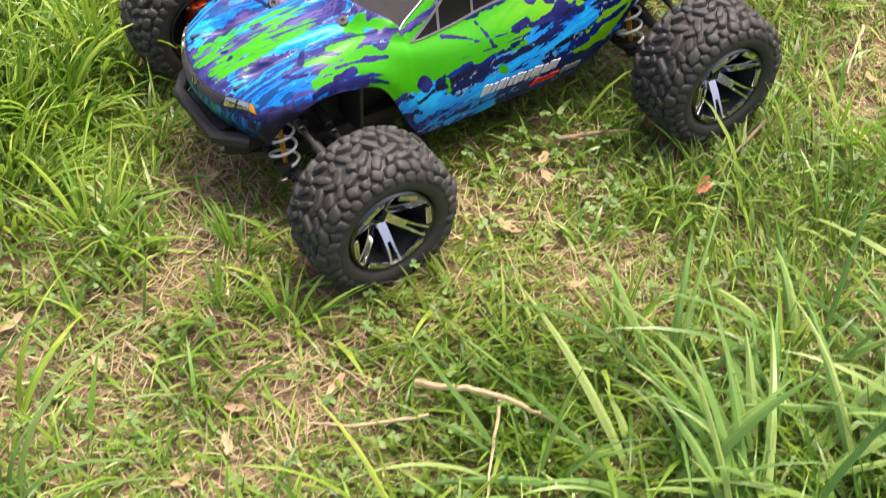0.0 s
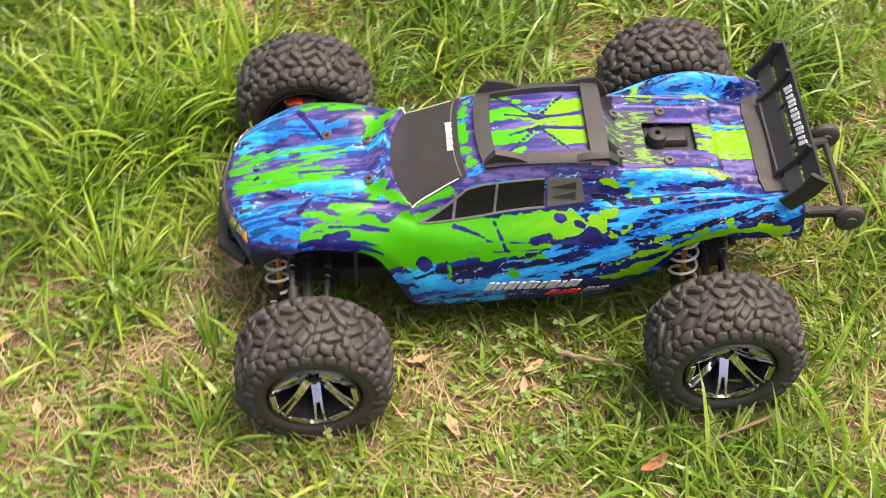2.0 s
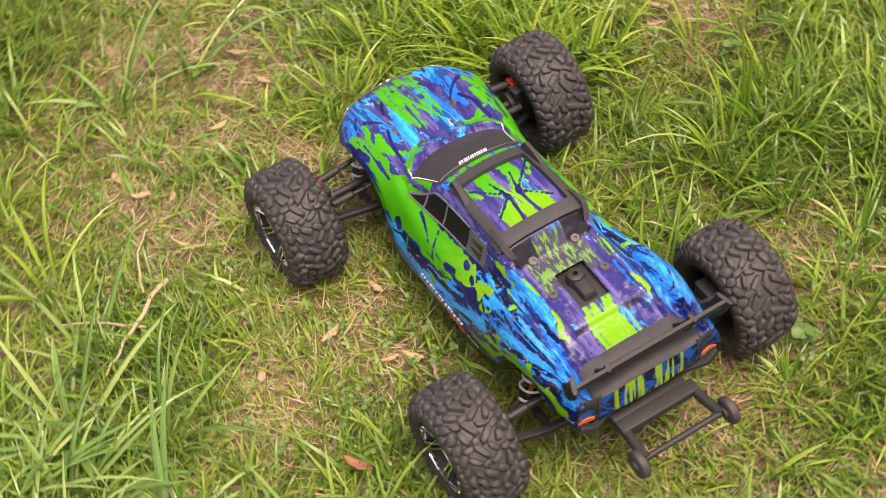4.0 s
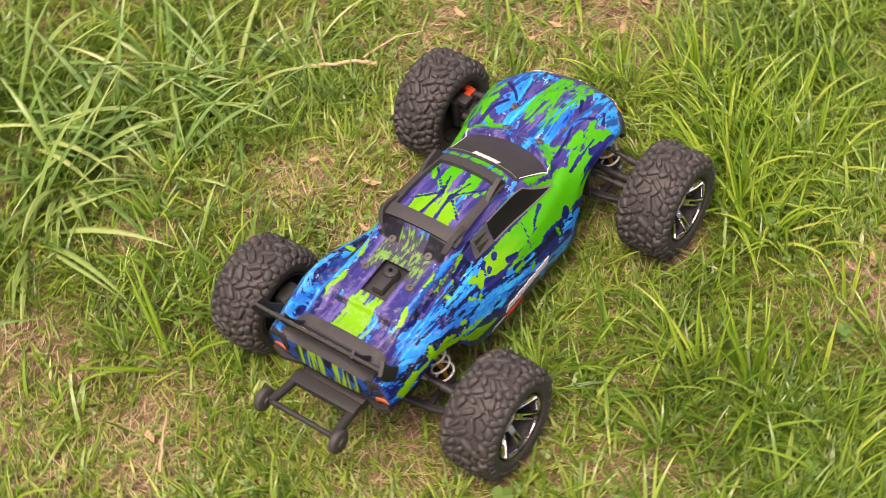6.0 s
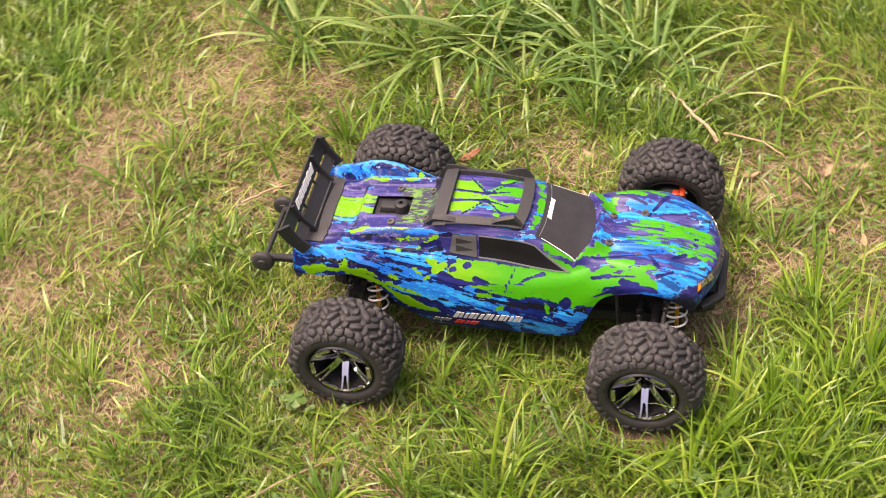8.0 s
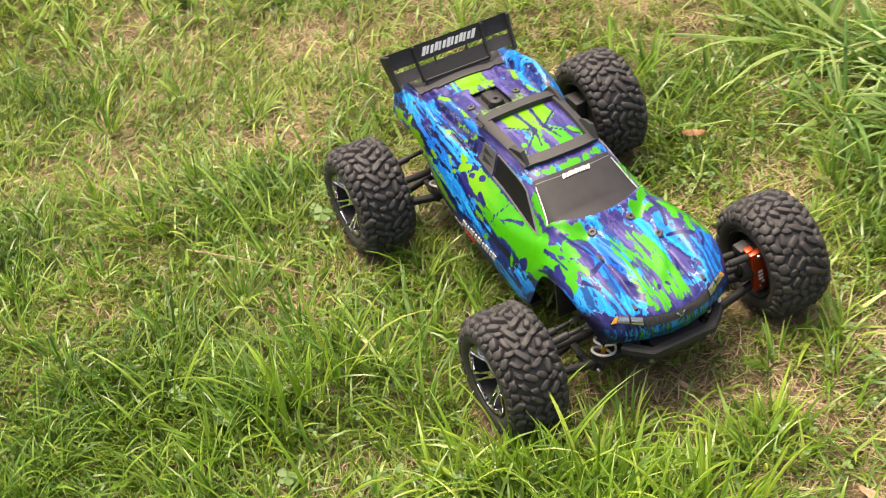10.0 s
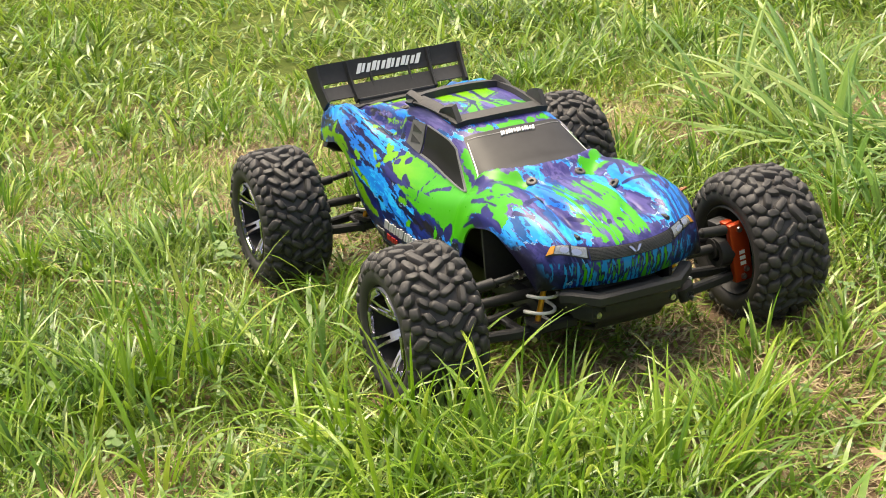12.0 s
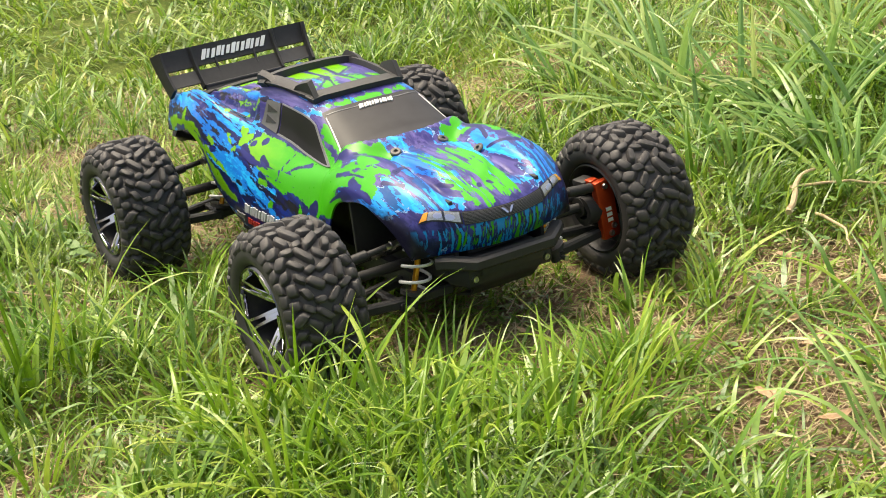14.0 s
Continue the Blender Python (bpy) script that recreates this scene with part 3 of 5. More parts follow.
AZURE_FLANK = [(-.0735, .0767, -.1125, .0737, .0033, .0049), (-.1125, .0737, -.1437, .0749, .0053, .0049), (-.0827, .0492, -.1075, .0438, .002, .0025), (-.1118, .0575, -.1409, .07, .0016, .0025), (-.1416, .0671, -.1619, .0455, .0025, .002), (-.0852, .0947, -.12, .0904, .0029, .0037), (-.12, .0904, -.1443, .0886, .0037, .002), (-.0323, .1076, -.0573, .114, .0033, .0041), (-.0573, .114, -.0817, .1065, .0041, .0033), (-.041, .1226, -.0577, .1215, .0025, .002), (-.066, .0661, -.0787, .0697, .0012, .002), (-.1896, .0756, -.2037, .0703, .0025, .002), (-.1395, .0856, -.1733, .0905, .0012, .0008), (.0004, .1171, -.0244, .1204, .002, .0025), (-.008, .1227, -.0409, .1201, .002, .0025)]
GREEN_HOOD = [(.1153, .0065, .1354, .0051, .0009, .0022), (.1354, .0051, .1643, .0097, .0022, .0045), (.1643, .0097, .193, .0185, .0045, .0022), (.1176, .011, .1545, .0051, .0014, .0059), (.1545, .0051, .1789, .0036, .0059, .0068), (.1789, .0036, .1991, .0083, .0068, .004), (.1284, .0142, .1547, .0154, .0019, .0041), (.1547, .0154, .1783, .0166, .0041, .005), (.1783, .0166, .199, .0083, .005, .0022), (.1783, .0166, .1992, .0169, .0022, .0011), (.102, .0503, .0929, .0292, .0024, .0047), (.0929, .0292, .0971, .0275, .0047, .0014), (.1294, .0622, .1479, .0591, .0041, .0022), (.0968, .0611, .1225, .0617, .0032, .0022), (.0601, .069, .0972, .068, .012, .0056)]
GREEN_HOOD_MORE = [(.1145, .0743, .1475, .0752, .0032, .0036), (.0661, .0834, .0943, .0903, .0095, .007)]
AZURE_HOOD = [(.1153, .0399, .139, .0416, .0034, .0051), (.139, .0416, .1638, .0418, .0051, .0032), (.1465, .0459, .1423, .0268, .0036, .005), (.0979, .0244, .1218, .0231, .0019, .0028), (.1218, .0231, .1647, .0199, .0028, .002), (.1679, .0606, .1836, .0497, .0031, .0056), (.1836, .0497, .1923, .0424, .0056, .0035), (.1923, .0424, .1991, .03, .0035, .0018), (.1666, .0692, .1817, .0587, .0031, .0039), (.15, .0742, .1784, .0545, .0032, .0069), (.1784, .0545, .1854, .0538, .0069, .0046), (.1581, .0464, .1916, .0298, .0028, .0028), (.1445, .0826, .1638, .0763, .0018, .0026), (.0904, .0367, .0933, .0284, .0034, .0015), (.1615, .0112, .1898, .0189, .0011, .0015)]
DARK_HOOD = [(.1504, .056, .1325, .0295, .0031, .0014), (.1183, .0738, .1325, .0772, .0041, .0028), (.1116, .0835, .1509, .081, .0046, .0026), (.1508, .0661, .165, .0583, .0018, .0022), (.1818, .0035, .1848, .005, .0022, .0018), (.1399, .0141, .1752, .0128, .0007, .0006)]
GREEN_FENDER = [(.1409, .0717, .123, .069, .0031, .0027), (.123, .069, .0919, .069, .0027, .0067), (.0919, .069, .0604, .069, .0067, .0135), (.0604, .069, .0379, .0795, .0135, .0135), (.1276, .0535, .1141, .0554, .0022, .0049), (.1141, .0554, .1052, .0526, .0049, .0027), (.0988, .0264, .0806, .0463, .0032, .0027), (.0806, .0463, .0739, .0515, .0027, .0013), (.0671, .0469, .0425, .0452, .0023, .0036)]
DARK_FENDER = [(.1297, .0692, .1052, .0679, .0016, .0014), (.1231, .0792, .083, .0791, .0023, .0005), (.112, .0465, .0873, .0457, .0027, .0023), (.1302, .0419, .112, .0465, .0024, .0017), (.1747, .0203, .1607, .0281, .0024, .0017)]
AZURE_FENDER = [(.1701, .0434, .1463, .0429, .0048, .0043), (.1463, .0429, .1346, .0336, .0043, .0024), (.1538, .022, .1354, .0294, .0028, .0027), (.1801, .0457, .1594, .0505, .0032, .0023), (.1752, .0614, .1522, .065, .0032, .0027), (.1209, .0783, .1054, .0796, .0027, .0018), (.0604, .1008, .0741, .112, .0041, .0069), (.0603, .1176, .0327, .1316, .0046, .0032), (.0897, .0072, .0919, .0284, .0023, .0023)]
GREEN_ROOF = [(.0094, .0107, -.0102, .0121, .0062, .0056), (-.0102, .0121, -.0237, .0049, .0056, .0022), (-.0237, .0049, -.0414, .0187, .0017, .004), (-.0414, .0187, -.0551, .0147, .004, .004), (.0074, .0093, -.0118, .0106, .0039, .005), (-.0118, .0106, -.0261, .0021, .005, .0022), (-.0285, .0078, -.0542, .016, .0028, .0055), (-.0319, .0021, -.0554, .0007, .0014, .0034), (.0057, .0316, -.0108, .0246, .0028, .0023)]
GREEN_DECK = [(-.1475, .006, -.157, .006, .008, .01), (-.161, .004, -.186, .004, .013, .015), (-.098, .0383, -.1124, .0376, .002, .002), (-.1384, .0366, -.1634, .0447, .0015, .0021), (-.0685, .0528, -.108, .0516, .0028, .0014)]
GREEN_VISOR = [(.031, .002, .031, .009, .0026, .0026), (.030, .016, .029, .020, .0026, .0020), (.028, .027, .027, .031, .0022, .0016)]
AZURE_DECK = [(-.0721, .0802, -.104, .0707, .0044, .0061), (-.104, .0707, -.1381, .0741, .0061, .0044), (-.1381, .0741, -.1716, .0693, .0044, .0033), (-.0913, .0614, -.1222, .0705, .0033, .0022), (-.1076, .0414, -.1409, .0436, .0028, .0028), (-.0826, .0451, -.0994, .0463, .0039, .0028), (-.1413, .0567, -.1684, .0554, .003, .003), (-.1491, .0806, -.1776, .0815, .0022, .0028), (-.1776, .0815, -.2029, .0636, .0028, .0034), (.0247, .0379, -.008, .0366, .0022, .0022), (-.008, .0366, -.0433, .0366, .0022, .0022), (-.1515, .0038, -.1625, .0129, .0011, .0014)]
AZURE_DECK_MORE = [(.0235, .1299, .0063, .1404, .0034, .0028)]
DARK_DECK = [(-.0661, .0589, -.086, .0565, .0039, .0028), (-.108, .0535, -.1298, .0536, .0022, .0028), (-.1437, .0513, -.1874, .0382, .0028, .0034), (-.1278, .0831, -.166, .0801, .0022, .0017), (-.0697, .02, -.0835, .037, .0017, .0017)]
DARK_ROOF = [(-.0237, .0049, .0057, .0316, .0017, .0014), (-.0237, .0049, -.0448, .0273, .002, .0014), (-.0237, .0049, -.0008, .0107, .0017, .0014), (-.0237, .0049, -.0548, .0077, .0017, .0016), (-.021, .0064, -.0265, .0049, .0031, .003)]
GREEN_SPLASH = [(-.0695, .078, -.076, .0746, .0025, .0016), (-.0747, .0927, -.078, .094, .002, .0012), (-.0831, .0893, -.089, .0865, .0012, .0006), (-.0454, .0776, -.0516, .083, .0016, .0012), (-.0022, .1223, -.0056, .125, .0025, .002), (-.0118, .1101, -.025, .1102, .001, .0008), (-.1041, .0611, -.1056, .0687, .0016, .002), (-.0823, .0592, -.0893, .0613, .0012, .0008), (-.107, .1002, -.1128, .0995, .002, .0012)]
DARK_SILL = [(.1059, .0832, .0818, .0874, .0025, .0004), (-.165, .0997, -.1763, .0966, .0025, .0025), (-.079, .1415, -.0893, .1433, .0025, .002), (-.0831, .0628, -.0851, .0693, .0029, .0029), (.105, .0676, .0881, .0659, .0029, .002)]
BLACK_FLANK = [(.0801, .1066, .0576, .1051, .0025, .0025), (.0536, .1067, .0168, .1157, .0033, .0033), (.0168, .1157, -.0243, .1153, .0033, .0025), (-.0243, .1153, -.0407, .1124, .0025, .0016), (-.0404, .1003, -.0649, .0958, .0033, .002), (-.0671, .0868, -.0931, .0943, .0016, .0012), (-.0813, .0973, -.1205, .1028, .0012, .0025), (-.1205, .1028, -.1438, .0959, .0029, .0025), (-.1438, .0959, -.1777, .0921, .0025, .002), (-.1777, .0921, -.1975, .0769, .0025, .0016), (-.0627, .0651, -.0747, .0655, .0033, .0037), (-.0846, .066, -.1017, .0687, .0037, .0029), (-.1059, .0677, -.1185, .0724, .002, .0012), (-.1138, .0523, -.1445, .0502, .002, .0033)]
BLACK_SILL = [(-.0453, .0505, -.1158, .0521, .002, .0012), (-.0413, .1274, -.0659, .1178, .002, .0025), (-.0659, .1178, -.0862, .1145, .0025, .0012), (-.048, .1538, -.0778, .1496, .002, .0016), (-.089, .083, -.1161, .0817, .0008, .0012), (-.1008, .09, -.1238, .0907, .0012, .0008)]
AZURE_SILL = [(.0585, .1078, .0553, .1143, .0037, .0037), (.074, .1186, .0453, .1276, .0025, .0033), (.0617, .1273, .0408, .1415, .002, .002), (.0407, .1432, .0241, .1447, .0016, .002), (.0331, .1277, .0082, .1329, .0016, .0016), (.0128, .1539, .0105, .1506, .002, .002), (.0084, .1265, -.0331, .1299, .0012, .0016), (.0314, .0537, -.0008, .0484, .0016, .0016), (-.0654, .0789, -.0777, .0713, .0025, .002)]
PRINTS = {"green": print_field(GREEN_DOOR, GREEN_REAR, GREEN_HOOD, GREEN_HOOD_MORE, GREEN_FENDER, GREEN_ROOF, GREEN_DECK, GREEN_VISOR, GREEN_SPLASH),
          "azure": print_field(AZURE_FLANK, AZURE_SILL, AZURE_HOOD, AZURE_FENDER, AZURE_DECK, AZURE_DECK_MORE),
          "dark": print_field(DARK_DOOR, DARK_HOOD, DARK_FENDER, DARK_DECK, DARK_ROOF, DARK_SILL),
          "black": print_field(BLACK_FLANK, BLACK_SILL)}
V = [tuple(p) for p in GRID.reshape(-1, 3)]
hole = lambda i, j: 74 * FINE <= 5 * i < 83 * FINE and 91 <= j < 109
F = [(i * (NS + 1) + j, i * (NS + 1) + j + 1, (i + 1) * (NS + 1) + j + 1, (i + 1) * (NS + 1) + j) for i in range(NT) for j in range(NS) if not hole(i, j)]
if normal(11, 0)[2] < 0:
    F = [f[::-1] for f in F]
body = part("body", mesh_of("body", V, F, [M_PAINT, M_BLACK], sharp=60), None, truck, "glossy polycarbonate shell with green, blue and violet splash livery")
for print_name, field in PRINTS.items():
    layer = body.data.attributes.new(print_name, "FLOAT", "POINT")
    layer.data.foreach_set("value", field.astype(np.float32).ravel())
thick = body.modifiers.new("thickness", "SOLIDIFY")
thick.thickness, thick.offset, thick.material_offset = 0.0014, -1, 1

# glazing
part("windshield", skin(lambda u, v: (tx(0.0885 - 0.016 * (2 * v - 1) ** 2) * (1 - u) + tx(0.0380 - 0.004 * (2 * v - 1) ** 2) * u, (2 * v - 1) * (3.02 * (1 - u) + 2.46 * u)), 14, 24, 0.0, 0.0006),
     M_SCREEN, body, "dusty smoked grey windshield")
part("screen_line", skin(lambda u, v: (tx(0.0425 - 0.0042 * (2 * v - 1) ** 2 - 0.0006 * u), (2 * v - 1) * 2.32), 1, 24, 0.0, 0.0009), M_GREYPRINT, body)
for side in (1, -1):
    a = lambda x, s: (tx(x), s * side)
    part("side_window", skin(quad(a(0.066, 4.05), a(-0.0215, 4.02), a(-0.0215, 3.05), a(0.034, 3.12)), 6, 14, 0.0, 0.0005), M_GLASS, body, "black side window")
    part("window_trim", skin(quad(a(0.069, 4.12), a(-0.022, 4.08), a(-0.022, 4.02), a(0.066, 4.05)), 2, 14, 0.0, 0.0009), M_GREYPRINT, body)
    part("window_trim", skin(quad(a(0.0345, 3.13), a(-0.0215, 3.06), a(-0.0215, 3.00), a(0.0365, 3.07)), 2, 14, 0.0, 0.0009), M_GREYPRINT, body)
    part("window_trim", skin(quad(a(0.0690, 4.10), a(0.0662, 4.05), a(0.0340, 3.12), a(0.0362, 3.09)), 10, 2, 0.0, 0.0009), M_GREYPRINT, body)
    if side > 0:
        for x in (0.044, 0.014):
            part("window_bar", skin(quad(a(x + 0.001, 4.03), a(x - 0.001, 4.03), a(x - 0.003, 3.1), a(x - 0.001, 3.1)), 6, 1, 0.0, 0.0009), M_GREYPRINT, body)
    panel = part("vent_panel", skin(quad(a(-0.0235, 4.06), a(-0.050, 4.0), a(-0.047, 3.06), a(-0.0235, 3.02)), 6, 6, 0.0, 0.0012), M_VENT, truck, "worn grey vent panel behind the window")
    for s0 in (3.22, 3.60):
        part("vent_slot", skin(quad(a(-0.0275, s0 + 0.14), a(-0.0275, s0 + 0.16), a(-0.044, s0 + 0.30), a(-0.044, s0)), 4, 3, 0.0008, 0.0008), M_BLACK, panel)
    part("pillar_line", skin(quad(a(0.080, 3.13), a(0.077, 3.20), a(0.040, 2.44), a(0.040, 2.39)), 10, 1, 0.0, 0.0008), M_WHITE, body, "white pinstripe along the windshield")
    # lights
    lamp = part("headlight", skin(quad((1.66, 1.96 * side), (2.40, 1.88 * side), (2.58, 4.0 * side), (2.08, 4.55 * side)), 14, 8, 0.0, 0.0004), M_BLACK, truck, "headlight with clear lens, two bulbs and black outline")
    part("lens", skin(quad((1.76, 2.04 * side), (2.35, 1.97 * side), (2.52, 3.66 * side), (2.06, 3.95 * side)), 12, 6, 0.0, 0.0008), M_LENS, lamp, "clear lens")
    part("amber_corner", skin(quad((2.08, 3.98 * side), (2.52, 3.70 * side), (2.55, 3.98 * side), (2.14, 4.44 * side)), 4, 3, 0.0, 0.0009), M_AMBER, lamp, "amber corner of the headlight")
    for s0, t0 in ((2.55, 2.06), (3.22, 2.20)):
        disc_at = lambda u, v: (t0 + u * 0.17 * math.sin(2 * math.pi * v), (s0 + u * 0.28 * math.cos(2 * math.pi * v)) * side)
        part("bulb", skin(lambda u, v: disc_at(0.05 + 0.95 * u, v), 2, 16, 0.0, 0.0012), M_CHROME, lamp, "round bright reflector")
    part("lamp_divider", skin(quad((1.84, 2.84 * side), (2.44, 2.78 * side), (2.44, 2.92 * side), (1.86, 2.98 * side)), 3, 3, 0.0, 0.0011), M_DARKCHROME, lamp)
    part("tail_light", skin(quad((20.80, 3.2 * side), (20.97, 3.2 * side), (20.95, 5.9 * side), (20.74, 5.9 * side)), 8, 3, 0.0, 0.0009), M_TAIL, body, "orange tail light")
    part("tail_vent", skin(quad((19.85, 2.9 * side), (20.25, 2.9 * side), (20.25, 4.2 * side), (19.85, 4.0 * side)), 6, 4, 0.0, 0.0007), M_BLACK, body)
    part("deck_vent", skin(quad((tx(-0.088), 3.62 * side), (tx(-0.087), 3.80 * side), (tx(-0.118), 3.72 * side), (tx(-0.116), 3.66 * side)), 8, 3, 0.0, 0.0006), M_BLACK, body)

grille = part("grille", skin(quad((1.60, -1.90), (1.60, 1.90), (2.36, 1.84), (2.36, -1.84)), 6, 24, 0.0, 0.0006), M_BLACK, truck, "black mesh grille")
for k in range(9):
    t0 = 1.64 + 0.078 * k
    part("grille_bar", skin(quad((t0, -1.9), (t0, 1.9), (t0 + 0.026, 1.86), (t0 + 0.026, -1.86)), 1, 20, 0.0002, 0.0008), M_VENT, grille)
for side in (1, -1):
    part("emblem", skin(quad((1.80, 0.01 * side), (1.80, 0.09 * side), (2.14, 0.27 * side), (2.14, 0.15 * side)), 3, 1, 0.0006, 0.0012), M_CHROME, grille, "chrome emblem")

# screws
M_SCREW = plain("dusty_steel_screw", (0.085, 0.078, 0.072), 0.55, metal=0.2, wear=0.35, scale=260)
disc = mesh_of("screw", *lathe([(0.0, 0.0004), (0.0014, 0.0004), (0.0016, 0.0018), (0.0034, 0.0018), (0.0040, 0.0012), (0.0042, -0.001)], "z", 18), M_SCREW)
for x, y in ((0.1353, 0.0303), (0.1041, 0.0193), (-0.0805, 0.0204), (-0.1172, 0.0246)):
    for side in (1, -1):
        t, s = tx(x), sy(x, y * side)
        n = Vector(normal(t, s))
        part("screw", disc, None, body, "dark body screw", Matrix.Translation(Vector(shell(t, s))) @ n.to_track_quat("Z", "Y").to_matrix().to_4x4())

# roof cage
cage = part("roof_cage", skin(lambda u, v: (tx(0.0255 - 0.005 * (2 * v - 1) ** 2 - 0.0115 * u), (2 * v - 1) * 2.30), 3, 24, 0.0, 0.0045), M_MATT, truck, "dusty black roof cage")
part("cage_bar", skin(lambda u, v: (tx(-0.0530 - 0.0135 * u), (2 * v - 1) * 2.30), 3, 24, 0.0, 0.0055), M_MATT, cage)
for side in (1, -1):
    part("cage_rail", skin(lambda u, v: (tx(0.020 - 0.087 * v), (1.62 + 0.10 * math.sin(math.pi * v) + (0.62 - 0.10 * math.sin(math.pi * v)) * u) * side), 6, 24, 0.0, 0.0046), M_MATT, cage)
    for x0, x1, h in ((0.021, -0.010, 0.0125), (-0.044, -0.074, 0.0075)):
        v, f = skin(lambda u, v: (tx(x0 + (x1 - x0) * v), (1.90 + 0.30 * u) * side), 3, 8, 0.0, 0.0046)
        k = len(v) // 2
        out = []
        for i, q in enumerate(v):
            j = (i % k) % 9
            g = min(1.0, j / 8 * 4) * (1 - j / 8) ** 0.6 if x0 > 0 else min(1.0, (8 - j) / 8 * 4) * (j / 8) ** 0.6
            out.append((q[0], q[1], q[2] + (h * g if i < k else 0)))
        part("cage_pod", (out, f), M_MATT, cage)

# antenna mount on the rear deck
zt = 0.1300
mount = part("antenna_mount", block((-0.120, 0, zt - 0.002), (0.052, 0.034, 0.004), 0.0012), M_BLACK, truck, "black antenna mount set in the rear deck")
part("boss", join(moved(lathe([(0.0022, 0.0), (0.0022, 0.0085), (0.0046, 0.0088), (0.0068, 0.0075), (0.0085, 0.0)], "z", 24), Matrix.Translation((-0.1137, 0, zt + 0.001))),
     block((-0.1245, 0, zt + 0.003), (0.026, 0.014, 0.0075), 0.003, 0.8)), M_BLACK, mount)
# rear wing: chord leans back; a(y, c) is a place on its plane
def wing_at(y, c):
    w = 0.0650 + 0.0036 * c
    return Vector((-0.1995 - 0.0185 * c - 0.003 * math.sin(math.pi * c), y * w / 0.074, 0.1290 + 0.0320 * c))


def wing_plate(y0, y1, c0, c1, thick, ny=10, nc=5):
    n = Vector((-0.0385, 0, -0.0235)).normalized()
    A = [wing_at(y0 + (y1 - y0) * i / ny, c0 + (c1 - c0) * j / nc) for i in range(ny + 1) for j in range(nc + 1)]
    V = [tuple(p - n * thick / 2) for p in A] + [tuple(p + n * thick / 2) for p in A]
    k, w, F = len(A), nc + 1, []
    for i in range(ny):
        for j in range(nc):
            q = (i * w + j, (i + 1) * w + j, (i + 1) * w + j + 1, i * w + j + 1)
            F += [q[::-1], tuple(a + k for a in q)]
    ring = [j for j in range(w)] + [i * w + nc for i in range(1, ny + 1)] + [ny * w + j for j in range(nc - 1, -1, -1)] + [i * w for i in range(ny - 1, 0, -1)]
    F += [(a, b, b + k, a + k) for a, b in zip(ring, ring[1:] + ring[:1])]
    return V, F


wing = part("rear_wing", wing_plate(-0.074, 0.074, 0.50, 1.0, 0.0028, 24, 6), M_BLACK, truck, "black slotted rear wing with white lettering")
part("lower_blade", wing_plate(-0.041, 0.041, -0.14, 0.38, 0.0034, 12), M_BLACK, wing)
part("blade_ridge", bar([wing_at(-0.041, 0.02) + Vector((0.0022, 0, 0)), wing_at(0.041, 0.02) + Vector((0.0022, 0, 0))], 0.0022, 0.0030), M_MATT, wing)
for side in (1, -1):
    part("side_blade", wing_plate(0.042 * side, 0.074 * side, 0.10, 0.40, 0.0024, 6), M_MATT, wing)
    part("end_plate", bar([wing_at(0.0750 * side, c / 6) + Vector((0.002, 0, 0)) for c in range(0, 7)], 0.0035, 0.014), M_BLACK, wing)
    part("rib", bar([wing_at(0.042 * side, c / 6) + Vector((0.0015, 0, 0)) for c in range(0, 7)], 0.003, 0.008), M_BLACK, wing)
    part("strut", bar([wing_at(0.020 * side, 0.2), wing_at(0.020 * side, 0.7)], 0.002, 0.003), M_BLACK, wing)
part("wing_base", skin(lambda u, v: (tx(-0.183 - 0.004 * max(0.0, abs(2 * v - 1) - 0.8) / 0.2 - 0.0300 * u), (2 * v - 1) * (2.6 + 0.5 * u)), 12, 18, 0.0, 0.0016), M_MATT, wing, "grey-worn base plate of the wing")


def bars_on(place, n, gap, slant, parent, mat, name="lettering_bar"):
    """Plain slanted bars in place of lettering; place(a, b) maps 0..1 along and up to a point on the surface."""
    for k in range(n):
        a0, a1 = k / n, (k + 1 - gap * (1.0 + 0.35 * ((k * 5) % 3 - 1))) / n
        for a, b in (((a0, a1), (0.07 * ((k * 3) % 2), 1 - 0.06 * ((k * 7) % 3))),):
            P = [place(a[0] + slant * b[0] / n, b[0]), place(a[1] + slant * b[0] / n, b[0]), place(a[1] + slant * b[1] / n, b[1]), place(a[0] + slant * b[1] / n, b[1])]
            nrm = (P[1] - P[0]).cross(P[3] - P[0]).normalized()
            lift = 0.0004 * (1 + ((a[0] * 7 + b[0]) % 1) * 0.3)
            V = [tuple(p + nrm * lift) for p in P] + [tuple(p - nrm * 0.0005) for p in P]
            part(name, (V, [(0, 1, 2, 3), (7, 6, 5, 4), (1, 0, 4, 5), (2, 1, 5, 6), (3, 2, 6, 7), (0, 3, 7, 4)]), mat, parent, smooth=False)


